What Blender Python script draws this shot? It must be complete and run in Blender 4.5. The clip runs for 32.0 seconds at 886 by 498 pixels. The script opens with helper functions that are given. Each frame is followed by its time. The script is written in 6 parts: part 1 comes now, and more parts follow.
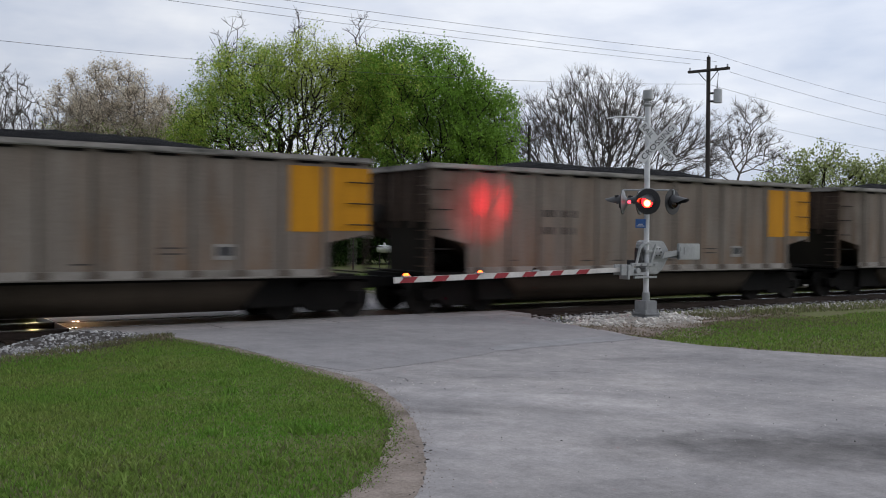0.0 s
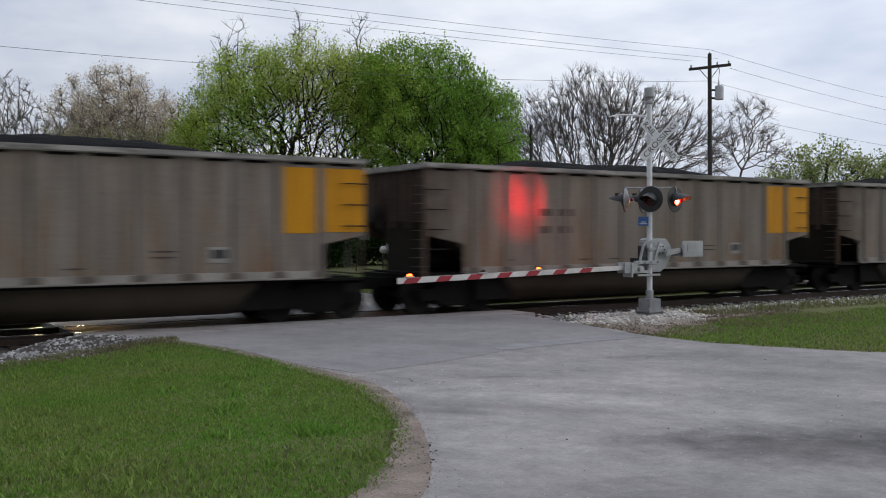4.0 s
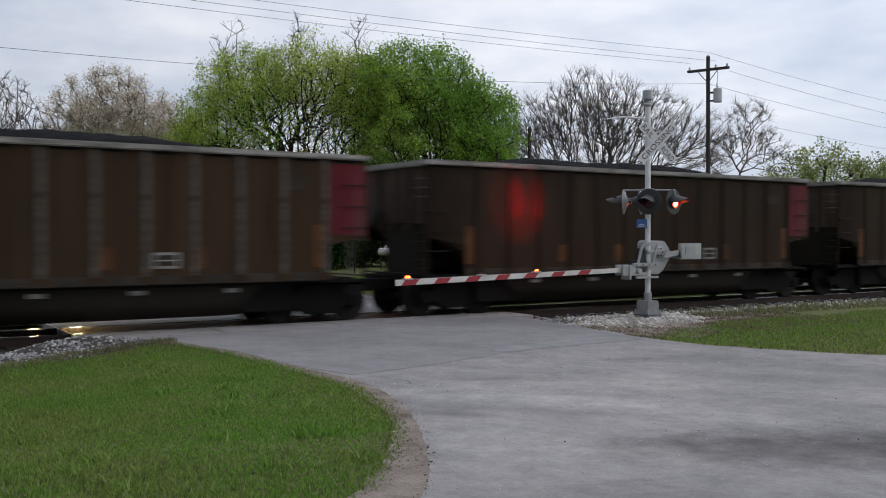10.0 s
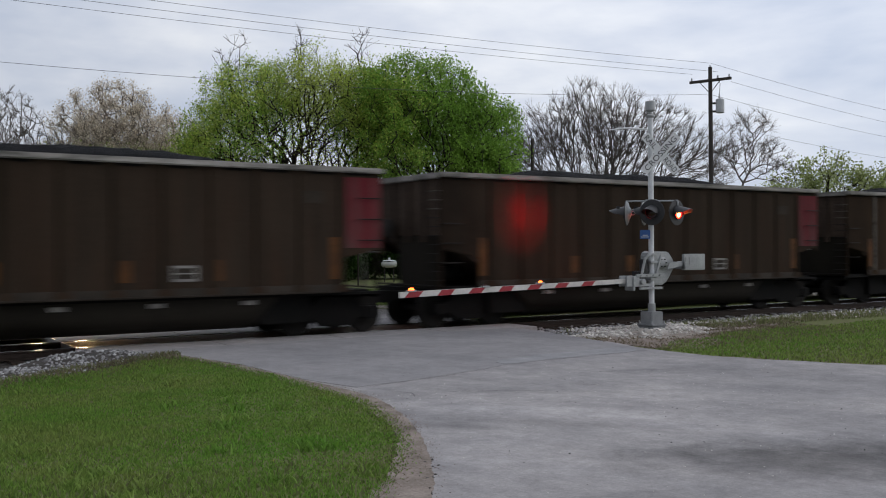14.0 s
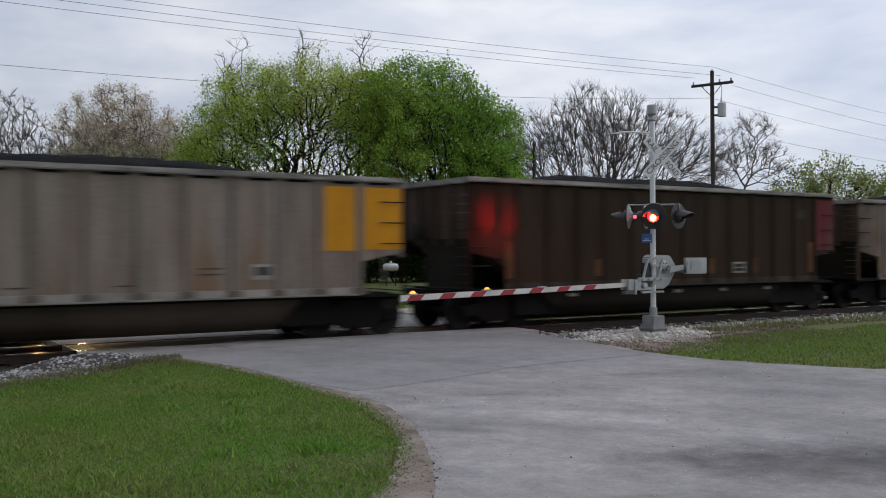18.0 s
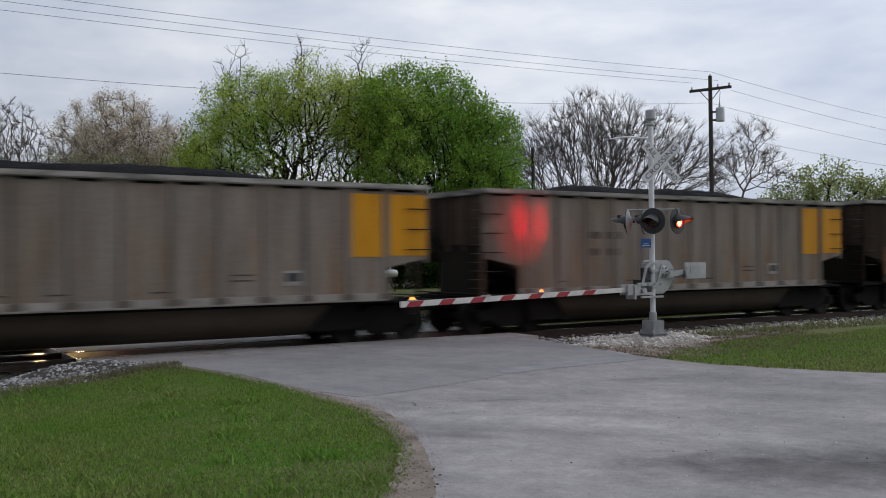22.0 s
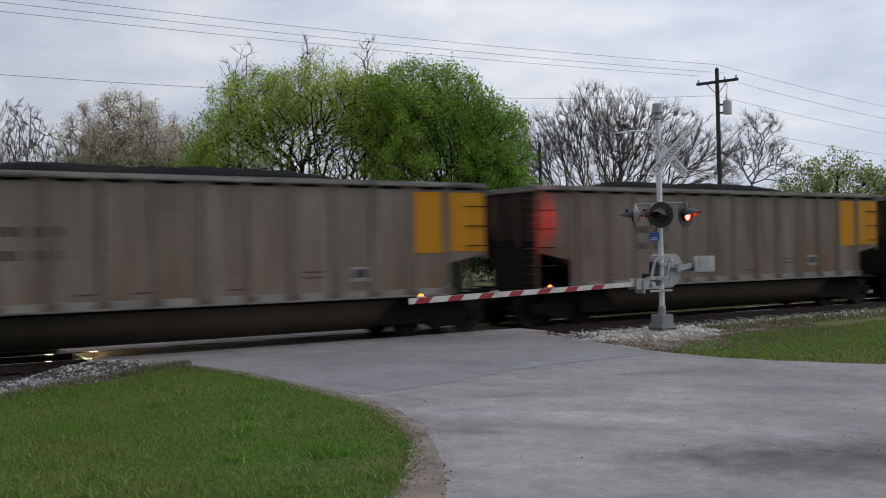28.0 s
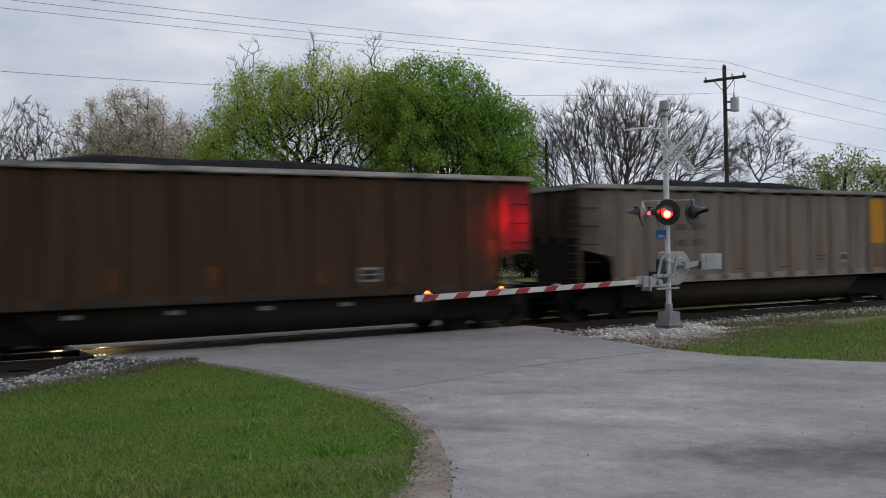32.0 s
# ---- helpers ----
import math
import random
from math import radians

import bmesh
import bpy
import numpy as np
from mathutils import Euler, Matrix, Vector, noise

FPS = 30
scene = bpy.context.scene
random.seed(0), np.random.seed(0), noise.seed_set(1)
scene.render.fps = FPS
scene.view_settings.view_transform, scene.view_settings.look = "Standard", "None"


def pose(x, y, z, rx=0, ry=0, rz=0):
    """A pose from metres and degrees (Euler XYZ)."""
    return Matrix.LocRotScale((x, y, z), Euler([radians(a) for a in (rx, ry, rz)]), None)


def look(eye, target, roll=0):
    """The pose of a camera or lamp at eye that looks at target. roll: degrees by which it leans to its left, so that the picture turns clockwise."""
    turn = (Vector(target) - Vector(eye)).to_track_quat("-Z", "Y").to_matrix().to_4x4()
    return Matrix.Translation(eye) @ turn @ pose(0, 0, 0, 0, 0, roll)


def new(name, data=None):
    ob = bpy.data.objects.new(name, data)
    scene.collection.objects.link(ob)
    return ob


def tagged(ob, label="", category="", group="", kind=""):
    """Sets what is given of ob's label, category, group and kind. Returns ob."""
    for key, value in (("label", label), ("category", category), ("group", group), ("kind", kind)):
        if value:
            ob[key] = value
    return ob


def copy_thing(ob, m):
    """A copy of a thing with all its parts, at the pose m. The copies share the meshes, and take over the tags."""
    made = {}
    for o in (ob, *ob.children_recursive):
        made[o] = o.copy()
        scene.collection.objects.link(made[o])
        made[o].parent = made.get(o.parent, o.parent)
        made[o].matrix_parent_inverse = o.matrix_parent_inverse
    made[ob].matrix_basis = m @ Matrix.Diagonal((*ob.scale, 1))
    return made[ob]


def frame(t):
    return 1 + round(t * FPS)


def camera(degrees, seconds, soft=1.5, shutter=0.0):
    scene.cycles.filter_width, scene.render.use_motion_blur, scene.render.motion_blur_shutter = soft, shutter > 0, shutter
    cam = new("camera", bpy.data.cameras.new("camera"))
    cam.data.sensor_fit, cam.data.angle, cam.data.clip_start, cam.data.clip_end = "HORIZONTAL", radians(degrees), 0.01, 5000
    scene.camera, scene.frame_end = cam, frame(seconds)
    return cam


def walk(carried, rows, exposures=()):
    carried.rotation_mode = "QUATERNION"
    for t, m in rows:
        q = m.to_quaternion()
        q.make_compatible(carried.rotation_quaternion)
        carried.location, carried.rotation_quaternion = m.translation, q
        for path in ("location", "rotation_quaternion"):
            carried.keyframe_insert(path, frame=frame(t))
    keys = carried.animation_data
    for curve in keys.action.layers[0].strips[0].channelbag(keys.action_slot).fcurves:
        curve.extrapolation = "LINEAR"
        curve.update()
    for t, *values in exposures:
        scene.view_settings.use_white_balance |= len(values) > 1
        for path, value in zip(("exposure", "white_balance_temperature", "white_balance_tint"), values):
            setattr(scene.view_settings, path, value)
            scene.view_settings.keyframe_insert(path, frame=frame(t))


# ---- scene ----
EYE = (0.0, 0.0, 1.971)  # metres above the rail tops


def aim(turn, tilt, lean):
    """The camera's pose: degrees to the right of +y, up, and of lean to its left."""
    a, b = radians(turn), radians(tilt)
    way = Vector((math.sin(a) * math.cos(b), math.cos(a) * math.cos(b), math.sin(b)))
    return look(EYE, Vector(EYE) + way * 20, lean)


cam = camera(48.65, 32.0, soft=1.0, shutter=0.5)
walk(cam, [(t, aim(a, b, c)) for t, a, b, c in (
    (0, 33.882, -0.883, 0.616),
    (0.5, 33.877, -0.823, 0.555),
    (1, 33.882, -0.811, 0.445),
    (1.5, 33.892, -0.814, 0.234),
    (2, 33.877, -0.802, 0.092),
    (2.5, 33.837, -0.827, 0.033),
    (3, 33.819, -0.855, -0.059),
    (3.5, 33.734, -0.876, -0.048),
    (5.5, 33.680, -0.854, -0.080),
    (6, 33.686, -0.877, -0.074),
    (6.5, 33.684, -0.896, -0.017),
    (7, 33.693, -0.913, 0.057),
    (7.5, 33.704, -0.910, 0.072),
    (8, 33.738, -0.867, 0.030),
    (8.5, 33.770, -0.838, 0.107),
    (9, 33.775, -0.813, 0.039),
    (9.5, 33.794, -0.776, 0.060),
    (10, 33.804, -0.762, 0.050),
    (10.5, 33.819, -0.768, 0.071),
    (11, 33.814, -0.757, 0.057),
    (11.5, 33.778, -0.709, 0.011),
    (12, 33.697, -0.573, -0.070),
    (12.5, 33.592, -0.348, -0.252),
    (13, 33.549, -0.188, -0.268),
    (13.5, 33.581, -0.109, -0.271),
    (14, 33.607, -0.064, -0.249),
    (14.5, 33.602, -0.037, -0.251),
    (16.5, 33.518, 0.089, -0.224),
    (17, 33.534, 0.135, -0.204),
    (17.5, 33.529, 0.145, -0.209),
    (18, 33.512, 0.136, -0.170),
    (18.5, 33.511, 0.134, -0.188),
    (19, 33.529, 0.118, -0.174),
    (19.5, 33.570, 0.116, -0.175),
    (20, 33.559, 0.169, -0.286),
    (20.5, 33.514, 0.312, -0.526),
    (21, 33.493, 0.417, -0.698),
    (21.5, 33.505, 0.438, -0.619),
    (22, 33.558, 0.481, -0.435),
    (22.5, 33.624, 0.523, -0.431),
    (23, 33.608, 0.440, -0.395),
    (23.5, 33.504, 0.364, -0.399),
    (24, 33.408, 0.317, -0.422),
    (24.5, 33.362, 0.305, -0.572),
    (25, 33.318, 0.296, -0.696),
    (25.5, 33.281, 0.264, -0.764),
    (27.5, 33.152, 0.235, -0.978),
    (28, 33.086, 0.274, -1.102),
    (28.5, 33.024, 0.302, -1.198),
    (29, 32.949, 0.314, -1.161),
    (29.5, 32.925, 0.282, -1.007),
    (30, 32.919, 0.260, -0.998),
    (30.5, 32.851, 0.183, -0.968),
    (31, 32.771, 0.127, -0.903),
    (31.5, 32.678, 0.118, -0.978),
    (32, 32.702, 0.121, -1.040),
)], exposures=[(0, 0.12), (10.5, 0.12), (14, 0.04), (20, 0.02), (24, -0.04), (32, -0.04)])

# The ground plan is drawn on a slanting grid: u along the rails, v across them on the line of sight.
SLANT, DEEP, LOW = 0.3468, 1.2139, 0.9168


def site(u, v):
    """Metres along and across the track for a point of the plan grid."""
    return u + SLANT * v, DEEP * v


# ---- sky and light ----
world = bpy.data.worlds.new("sky")
scene.world = world
world.use_nodes = True
wt = world.node_tree
wt.nodes.clear()
wn = wt.nodes.new
sky = wn("ShaderNodeTexSky")
sky.sky_type, sky.sun_disc = "NISHITA", False
sky.sun_elevation, sky.sun_rotation = radians(28), radians(125)
coord, place = wn("ShaderNodeTexCoord"), wn("ShaderNodeMapping")
place.inputs["Scale"].default_value = (1.35, 1.35, 4.6)
clouds, wisps = wn("ShaderNodeTexNoise"), wn("ShaderNodeTexNoise")
clouds.inputs["Scale"].default_value, clouds.inputs["Detail"].default_value = 2.3, 7
clouds.inputs["Distortion"].default_value = 0.4
wisps.inputs["Scale"].default_value, wisps.inputs["Detail"].default_value = 7.0, 5
blend = wn("ShaderNodeMix")
blend.inputs["Factor"].default_value = 0.3
tone = wn("ShaderNodeValToRGB")
for i, (p, c) in enumerate(((0.36, (0.475, 0.53, 0.65, 1)), (0.5, (0.617, 0.655, 0.745, 1)), (0.64, (0.79, 0.81, 0.855, 1)))):
    e = tone.color_ramp.elements[i] if i < 2 else tone.color_ramp.elements.new(p)
    e.position, e.color = p, c
dim, cover, back, out = wn("ShaderNodeVectorMath"), wn("ShaderNodeMix"), wn("ShaderNodeBackground"), wn("ShaderNodeOutputWorld")
dim.operation = "SCALE"
dim.inputs["Scale"].default_value = 0.1
cover.data_type = "RGBA"
cover.inputs["Factor"].default_value = 0.92
wl = wt.links.new
wl(coord.outputs["Generated"], place.inputs["Vector"])
wl(place.outputs["Vector"], clouds.inputs["Vector"])
wl(place.outputs["Vector"], wisps.inputs["Vector"])
wl(clouds.outputs["Fac"], blend.inputs["A"])
wl(wisps.outputs["Fac"], blend.inputs["B"])
wl(blend.outputs["Result"], tone.inputs["Fac"])
wl(sky.outputs["Color"], dim.inputs[0])
wl(dim.outputs["Vector"], cover.inputs["A"])
wl(tone.outputs["Color"], cover.inputs["B"])
# an overcast sky is brighter overhead than at the horizon
axes, rise, lift = wn("ShaderNodeSeparateXYZ"), wn("ShaderNodeMath"), wn("ShaderNodeVectorMath")
rise.operation, rise.use_clamp = "MULTIPLY_ADD", False
rise.inputs[1].default_value, rise.inputs[2].default_value = 0.62, 0.80
lift.operation = "SCALE"
wl(coord.outputs["Generated"], axes.inputs["Vector"])
wl(axes.outputs["Z"], rise.inputs[0])
wl(cover.outputs["Result"], lift.inputs[0])
side = wn("ShaderNodeMath")  # and on the side where the sun hangs behind the clouds
side.operation = "MULTIPLY_ADD"
side.inputs[1].default_value = 0.37
wl(axes.outputs["X"], side.inputs[0])
wl(rise.outputs["Value"], side.inputs[2])
wl(side.outputs["Value"], lift.inputs["Scale"])
wl(lift.outputs["Vector"], back.inputs["Color"])
wl(back.outputs["Background"], out.inputs["Surface"])
back.inputs["Strength"].default_value = 1.0

sun = new("sun", bpy.data.lights.new("sun", "SUN"))
sun.data.energy, sun.data.angle, sun.data.color = 0.5, radians(25), (1.0, 0.95, 0.9)
sun.matrix_world = look((52, -36, 34), (0, 0, 0))

MAST = Vector((16.297, 15.951, 0.12))
TRACK_Y = 21.18

# back lights of the crossing signal, shining on the train
BACK_LAMPS = ((MAST + Vector((-0.50, 0.50, 2.70)), -143), (MAST + Vector((-0.06, 0.44, 2.70)), -152))  # place and turn; four red spots added at each: core, second lobe, halo, spill
for at, power, wide, slim, x in ((0, 4200, 20, 0.6, 14.3), (0, 1900, 24, 0.5, 15.0), (0, 1000, 46, 0.85, 14.4), (0, 40, 150, 1.0, 15.2), (1, 3300, 22, 0.55, 15.4), (1, 1900, 24, 0.5, 16.05), (1, 1000, 45, 0.85, 15.5), (1, 40, 150, 1.0, 16.2)):
    lamp = new("back_light", bpy.data.lights.new("back_light", "SPOT"))
    lamp.data.energy, lamp.data.color, lamp.data.spot_size, lamp.data.spot_blend = power, (1.0, 0.0, 0.012), radians(wide), 1.0
    lamp.data.shadow_soft_size = 0.07
    lamp.matrix_world = look(BACK_LAMPS[at][0], (x, 19.6, 2.95)) @ Matrix.Diagonal((slim, 1.0, 1.0, 1.0))
# head lights of the waiting car
CAR_AT = (6.6, 31.7)
for x in (-0.63, 0.63):
    lamp = new("head_light", bpy.data.lights.new("head_light", "SPOT"))
    lamp.data.energy, lamp.data.color, lamp.data.spot_size, lamp.data.spot_blend = 130, (1.0, 0.6, 0.28), radians(60), 0.8
    lamp.data.shadow_soft_size = 0.06
    lamp.matrix_world = look((CAR_AT[0] - 0.23 + x, CAR_AT[1] - 2.4, 0.76), (CAR_AT[0] - 0.9 + x, 20, 0.0))


# ---- materials ----
def surf(name, a, b, rough=0.8, metal=0.0, scale=2.0, fine=30.0, bump=0.15, depth=0.01, stretch=(1, 1, 1), rand=0.0, island=0.0, mid=0.5, c=None, where="Object", gloss=None):
    """A surface of two tones, a and b, mixed by coarse and fine grain, with fine relief."""
    m = bpy.data.materials.new(name)
    m.use_nodes = True
    t, n, l = m.node_tree, m.node_tree.nodes.new, m.node_tree.links.new
    p = t.nodes["Principled BSDF"]
    p.inputs["Roughness"].default_value, p.inputs["Metallic"].default_value = rough, metal
    p.inputs["Specular IOR Level"].default_value = gloss if gloss is not None else 0.5 if rough < 0.55 or metal > 0.3 else 0.15
    co, mp = n("ShaderNodeTexCoord"), n("ShaderNodeMapping")
    mp.inputs["Scale"].default_value = stretch
    l(co.outputs[where], mp.inputs["Vector"])
    big, small = n("ShaderNodeTexNoise"), n("ShaderNodeTexNoise")
    big.inputs["Scale"].default_value, big.inputs["Detail"].default_value = scale, 5
    small.inputs["Scale"].default_value, small.inputs["Detail"].default_value = fine, 4
    l(mp.outputs["Vector"], big.inputs["Vector"])
    l(co.outputs[where], small.inputs["Vector"])
    mx = n("ShaderNodeMix")
    mx.inputs["Factor"].default_value = 0.35
    l(big.outputs["Fac"], mx.inputs["A"])
    l(small.outputs["Fac"], mx.inputs["B"])
    ramp = n("ShaderNodeValToRGB")
    ramp.color_ramp.elements[0].position, ramp.color_ramp.elements[0].color = mid - 0.16, (*b, 1)
    ramp.color_ramp.elements[1].position, ramp.color_ramp.elements[1].color = mid + 0.14, (*a, 1)
    if c:
        e = ramp.color_ramp.elements.new(mid + 0.22)
        e.color = (*c, 1)
    l(mx.outputs["Result"], ramp.inputs["Fac"])
    colour = ramp.outputs["Color"]
    for amount, kind, socket in ((rand, "ShaderNodeObjectInfo", "Random"), (island, "ShaderNodeNewGeometry", "Random Per Island")):
        if amount:
            info, hsv, rng = n(kind), n("ShaderNodeHueSaturation"), n("ShaderNodeMapRange")
            rng.inputs["To Min"].default_value, rng.inputs["To Max"].default_value = 1 - amount, 1 + amount
            l(info.outputs[socket], rng.inputs["Value"])
            l(rng.outputs["Result"], hsv.inputs["Value"])
            l(colour, hsv.inputs["Color"])
            colour = hsv.outputs["Color"]
    l(colour, p.inputs["Base Color"])
    if bump:
        bp = n("ShaderNodeBump")
        bp.inputs["Strength"].default_value, bp.inputs["Distance"].default_value = bump, depth
        l(small.outputs["Fac"], bp.inputs["Height"])
        l(bp.outputs["Normal"], p.inputs["Normal"])
    return m


def glow(name, colour, strength):
    m = bpy.data.materials.new(name)
    m.use_nodes = True
    p = m.node_tree.nodes["Principled BSDF"]
    p.inputs["Base Color"].default_value = (*colour, 1)
    p.inputs["Emission Color"].default_value, p.inputs["Emission Strength"].default_value = (*colour, 1), strength
    return m


def lens_glow(name):
    """A lit signal lens: hot middle, red rim."""
    m = glow(name, (1.0, 0.05, 0.03), 4)
    t, n, l = m.node_tree, m.node_tree.nodes.new, m.node_tree.links.new
    p = t.nodes["Principled BSDF"]
    co, off, ln, ramp = n("ShaderNodeTexCoord"), n("ShaderNodeVectorMath"), n("ShaderNodeVectorMath"), n("ShaderNodeValToRGB")
    off.inputs[1].default_value = (0.0, 0, 0.045)
    ln.operation = "LENGTH"
    l(co.outputs["Object"], off.inputs[0])
    l(off.outputs["Vector"], ln.inputs[0])
    l(ln.outputs["Value"], ramp.inputs["Fac"])
    for i, (q, c) in enumerate(((0.058, (1, 0.46, 0.10, 1)), (0.085, (1, 0.035, 0.012, 1)), (0.11, (0.95, 0.004, 0.006, 1)))):
        e = ramp.color_ramp.elements[i] if i < 2 else ramp.color_ramp.elements.new(q)
        e.position, e.color = q, c
    l(ramp.outputs["Color"], p.inputs["Emission Color"])
    p.inputs["Emission Strength"].default_value = 16
    return m


def leafy(name, a, b, rough=0.6):
    m = surf(name, a, b, rough, scale=0.35, fine=3, bump=0, island=0.35)
    t, n, l = m.node_tree, m.node_tree.nodes.new, m.node_tree.links.new
    p = t.nodes["Principled BSDF"]
    thin, mix, out = n("ShaderNodeBsdfTranslucent"), n("ShaderNodeMixShader"), t.nodes["Material Output"]
    mix.inputs["Fac"].default_value = 0.4
    l(p.inputs["Base Color"].links[0].from_socket, thin.inputs["Color"])
    l(p.outputs["BSDF"], mix.inputs[1])
    l(thin.outputs["BSDF"], mix.inputs[2])
    l(mix.outputs["Shader"], out.inputs["Surface"])
    return m


def clear_glass(name, tint, rough=0.05):
    m = bpy.data.materials.new(name)
    m.use_nodes = True
    p = m.node_tree.nodes["Principled BSDF"]
    p.inputs["Base Color"].default_value, p.inputs["Roughness"].default_value = (*tint, 1), rough
    p.inputs["IOR"].default_value = 1.5
    return m


STREAK = (5.0, 5.0, 0.55)
M_GREY = surf("grey_aluminium", (0.232, 0.205, 0.178), (0.116, 0.097, 0.081), 0.7, 0.0, 0.75, 22, 0.1, 0.006, STREAK, gloss=0.03)
M_PALE = surf("pale_aluminium", (0.30, 0.285, 0.265), (0.20, 0.182, 0.165), 0.7, 0.0, 0.55, 22, 0.1, 0.006, STREAK, gloss=0.03)
M_GREYRIB = surf("grey_post", (0.203, 0.179, 0.155), (0.112, 0.095, 0.079), 0.7, 0.0, 0.6, 20, 0.1, 0.006, STREAK, gloss=0.03)
M_BROWN = surf("brown_paint", (0.039, 0.0285, 0.0205), (0.021, 0.0153, 0.0112), 0.7, 0, 0.6, 20, 0.12, 0.006, STREAK, gloss=0.03)
M_RUST = surf("rusty_brown_paint", (0.052, 0.033, 0.020), (0.027, 0.0175, 0.011), 0.7, 0, 0.6, 20, 0.12, 0.006, STREAK, gloss=0.03)
M_BROWNRIB = surf("brown_post", (0.036, 0.026, 0.0178), (0.0185, 0.0138, 0.0098), 0.75, 0, 0.6, 20, 0.12, 0.006, STREAK, gloss=0.03)
M_PALERIB = surf("scuffed_post", (0.118, 0.104, 0.0875), (0.03, 0.025, 0.019), 0.7, 0, 0.9, 12, 0.12, 0.006, (4, 4, 7))
M_CHORD = surf("worn_chord", (0.34, 0.32, 0.295), (0.06, 0.06, 0.052), 0.65, 0.0, 1.3, 9, 0.2, 0.008, (0.7, 1, 5))
M_FOOT = surf("rusty_post_foot", (0.145, 0.124, 0.104), (0.085, 0.07, 0.058), 0.8, 0, 1.4, 18, 0.15, 0.006)
M_SILL = surf("dusty_sill", (0.27, 0.25, 0.225), (0.12, 0.108, 0.092), 0.7, 0.1, 1.4, 18, 0.15, 0.006)
M_DARKSILL = surf("grimy_sill", (0.042, 0.034, 0.026), (0.016, 0.013, 0.010), 0.8, 0, 1.4, 18, 0.15, 0.006)
# grimy underside steel set near black: shade below the cars is in the colour
M_GRIMESHADE = surf("grimy_steel", (0.0065, 0.0057, 0.005), (0.003, 0.003, 0.0028), 0.85, 0, 2.0, 25, 0.3, 0.01)
M_ENDSHEET = surf("sooty_end", (0.085, 0.06, 0.045), (0.018, 0.013, 0.0105), 0.8, 0, 0.8, 14, 0.2, 0.008, (3, 3, 0.7))
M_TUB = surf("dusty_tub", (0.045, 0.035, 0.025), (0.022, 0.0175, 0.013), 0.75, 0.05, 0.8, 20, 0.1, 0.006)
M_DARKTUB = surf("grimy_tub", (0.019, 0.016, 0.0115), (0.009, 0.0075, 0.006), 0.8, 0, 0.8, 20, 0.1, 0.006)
M_YELLOW = surf("yellow_paint", (0.52, 0.235, 0.008), (0.37, 0.165, 0.008), 0.6, 0, 1.0, 18, 0.08, 0.005, STREAK)
M_RED = surf("red_paint", (0.12, 0.008, 0.014), (0.055, 0.006, 0.009), 0.65, 0, 1.0, 18, 0.1, 0.005, STREAK)
M_ORANGE = surf("orange_reflector", (0.12, 0.047, 0.012), (0.05, 0.022, 0.009), 0.6, 0, 2.0, 18, 0.1, 0.005)
M_MARK = surf("faded_marking", (0.072, 0.062, 0.055), (0.048, 0.041, 0.036), 0.8, 0, 4.0, 30, 0)
M_WHITEMARK = surf("pale_marking", (0.27, 0.26, 0.24), (0.15, 0.14, 0.13), 0.7, 0, 4.0, 30, 0)
M_COAL = surf("coal", (0.014, 0.014, 0.015), (0.005, 0.005, 0.006), 0.8, 0, 6.0, 22, 0.9, 0.06, gloss=0.06)
# wheels darkened too, with the shade under the car in their colour
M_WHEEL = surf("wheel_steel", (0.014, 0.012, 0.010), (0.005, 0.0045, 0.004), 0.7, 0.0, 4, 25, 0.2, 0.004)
M_RUNG = surf("dark_rung", (0.022, 0.019, 0.017), (0.012, 0.01, 0.009), 0.7, 0.0, 4, 25, 0.1, 0.003)

M_RAIL = surf("rusty_rail", (0.045, 0.029, 0.021), (0.022, 0.015, 0.012), 0.7, 0.4, 3, 30, 0.2, 0.003)
M_RAILTOP = surf("polished_rail", (0.55, 0.53, 0.50), (0.38, 0.36, 0.34), 0.14, 1.0, 3, 30, 0.05, 0.002, (0.3, 6, 1))
M_TIE = surf("weathered_tie", (0.075, 0.054, 0.04), (0.03, 0.023, 0.019), 0.85, 0, 2, 25, 0.4, 0.01, (6, 0.6, 6), rand=0.3)
M_BALLAST = surf("ballast", (0.105, 0.095, 0.087), (0.028, 0.025, 0.022), 0.9, 0, 9, 28, 0.9, 0.04)
M_STONE = surf("ballast_stone", (0.36, 0.355, 0.35), (0.14, 0.135, 0.13), 0.85, 0, 6, 40, 0.3, 0.01, island=0.7)
M_WHITESTONE = surf("white_stone", (0.60, 0.57, 0.53), (0.36, 0.335, 0.30), 0.85, 0, 6, 40, 0.3, 0.01, island=0.4)
M_GRAVEL = surf("crushed_limestone", (0.44, 0.41, 0.37), (0.20, 0.165, 0.135), 0.9, 0, 2.2, 38, 0.8, 0.02)
M_PANEL = surf("crossing_panel", (0.072, 0.034, 0.02), (0.033, 0.018, 0.012), 0.6, 0, 1.5, 30, 0.25, 0.006)
M_DIRT = surf("packed_dirt", (0.30, 0.25, 0.215), (0.125, 0.10, 0.08), 0.9, 0, 2.6, 30, 0.6, 0.015)
M_GROUND = surf("lawn_soil", (0.11, 0.15, 0.04), (0.13, 0.11, 0.06), 0.95, 0, 0.5, 9, 0.7, 0.03)
M_GRASS = leafy("grass_blades", (0.122, 0.262, 0.033), (0.216, 0.256, 0.075))
M_DRYGRASS = leafy("dry_grass", (0.18, 0.205, 0.08), (0.15, 0.155, 0.075))

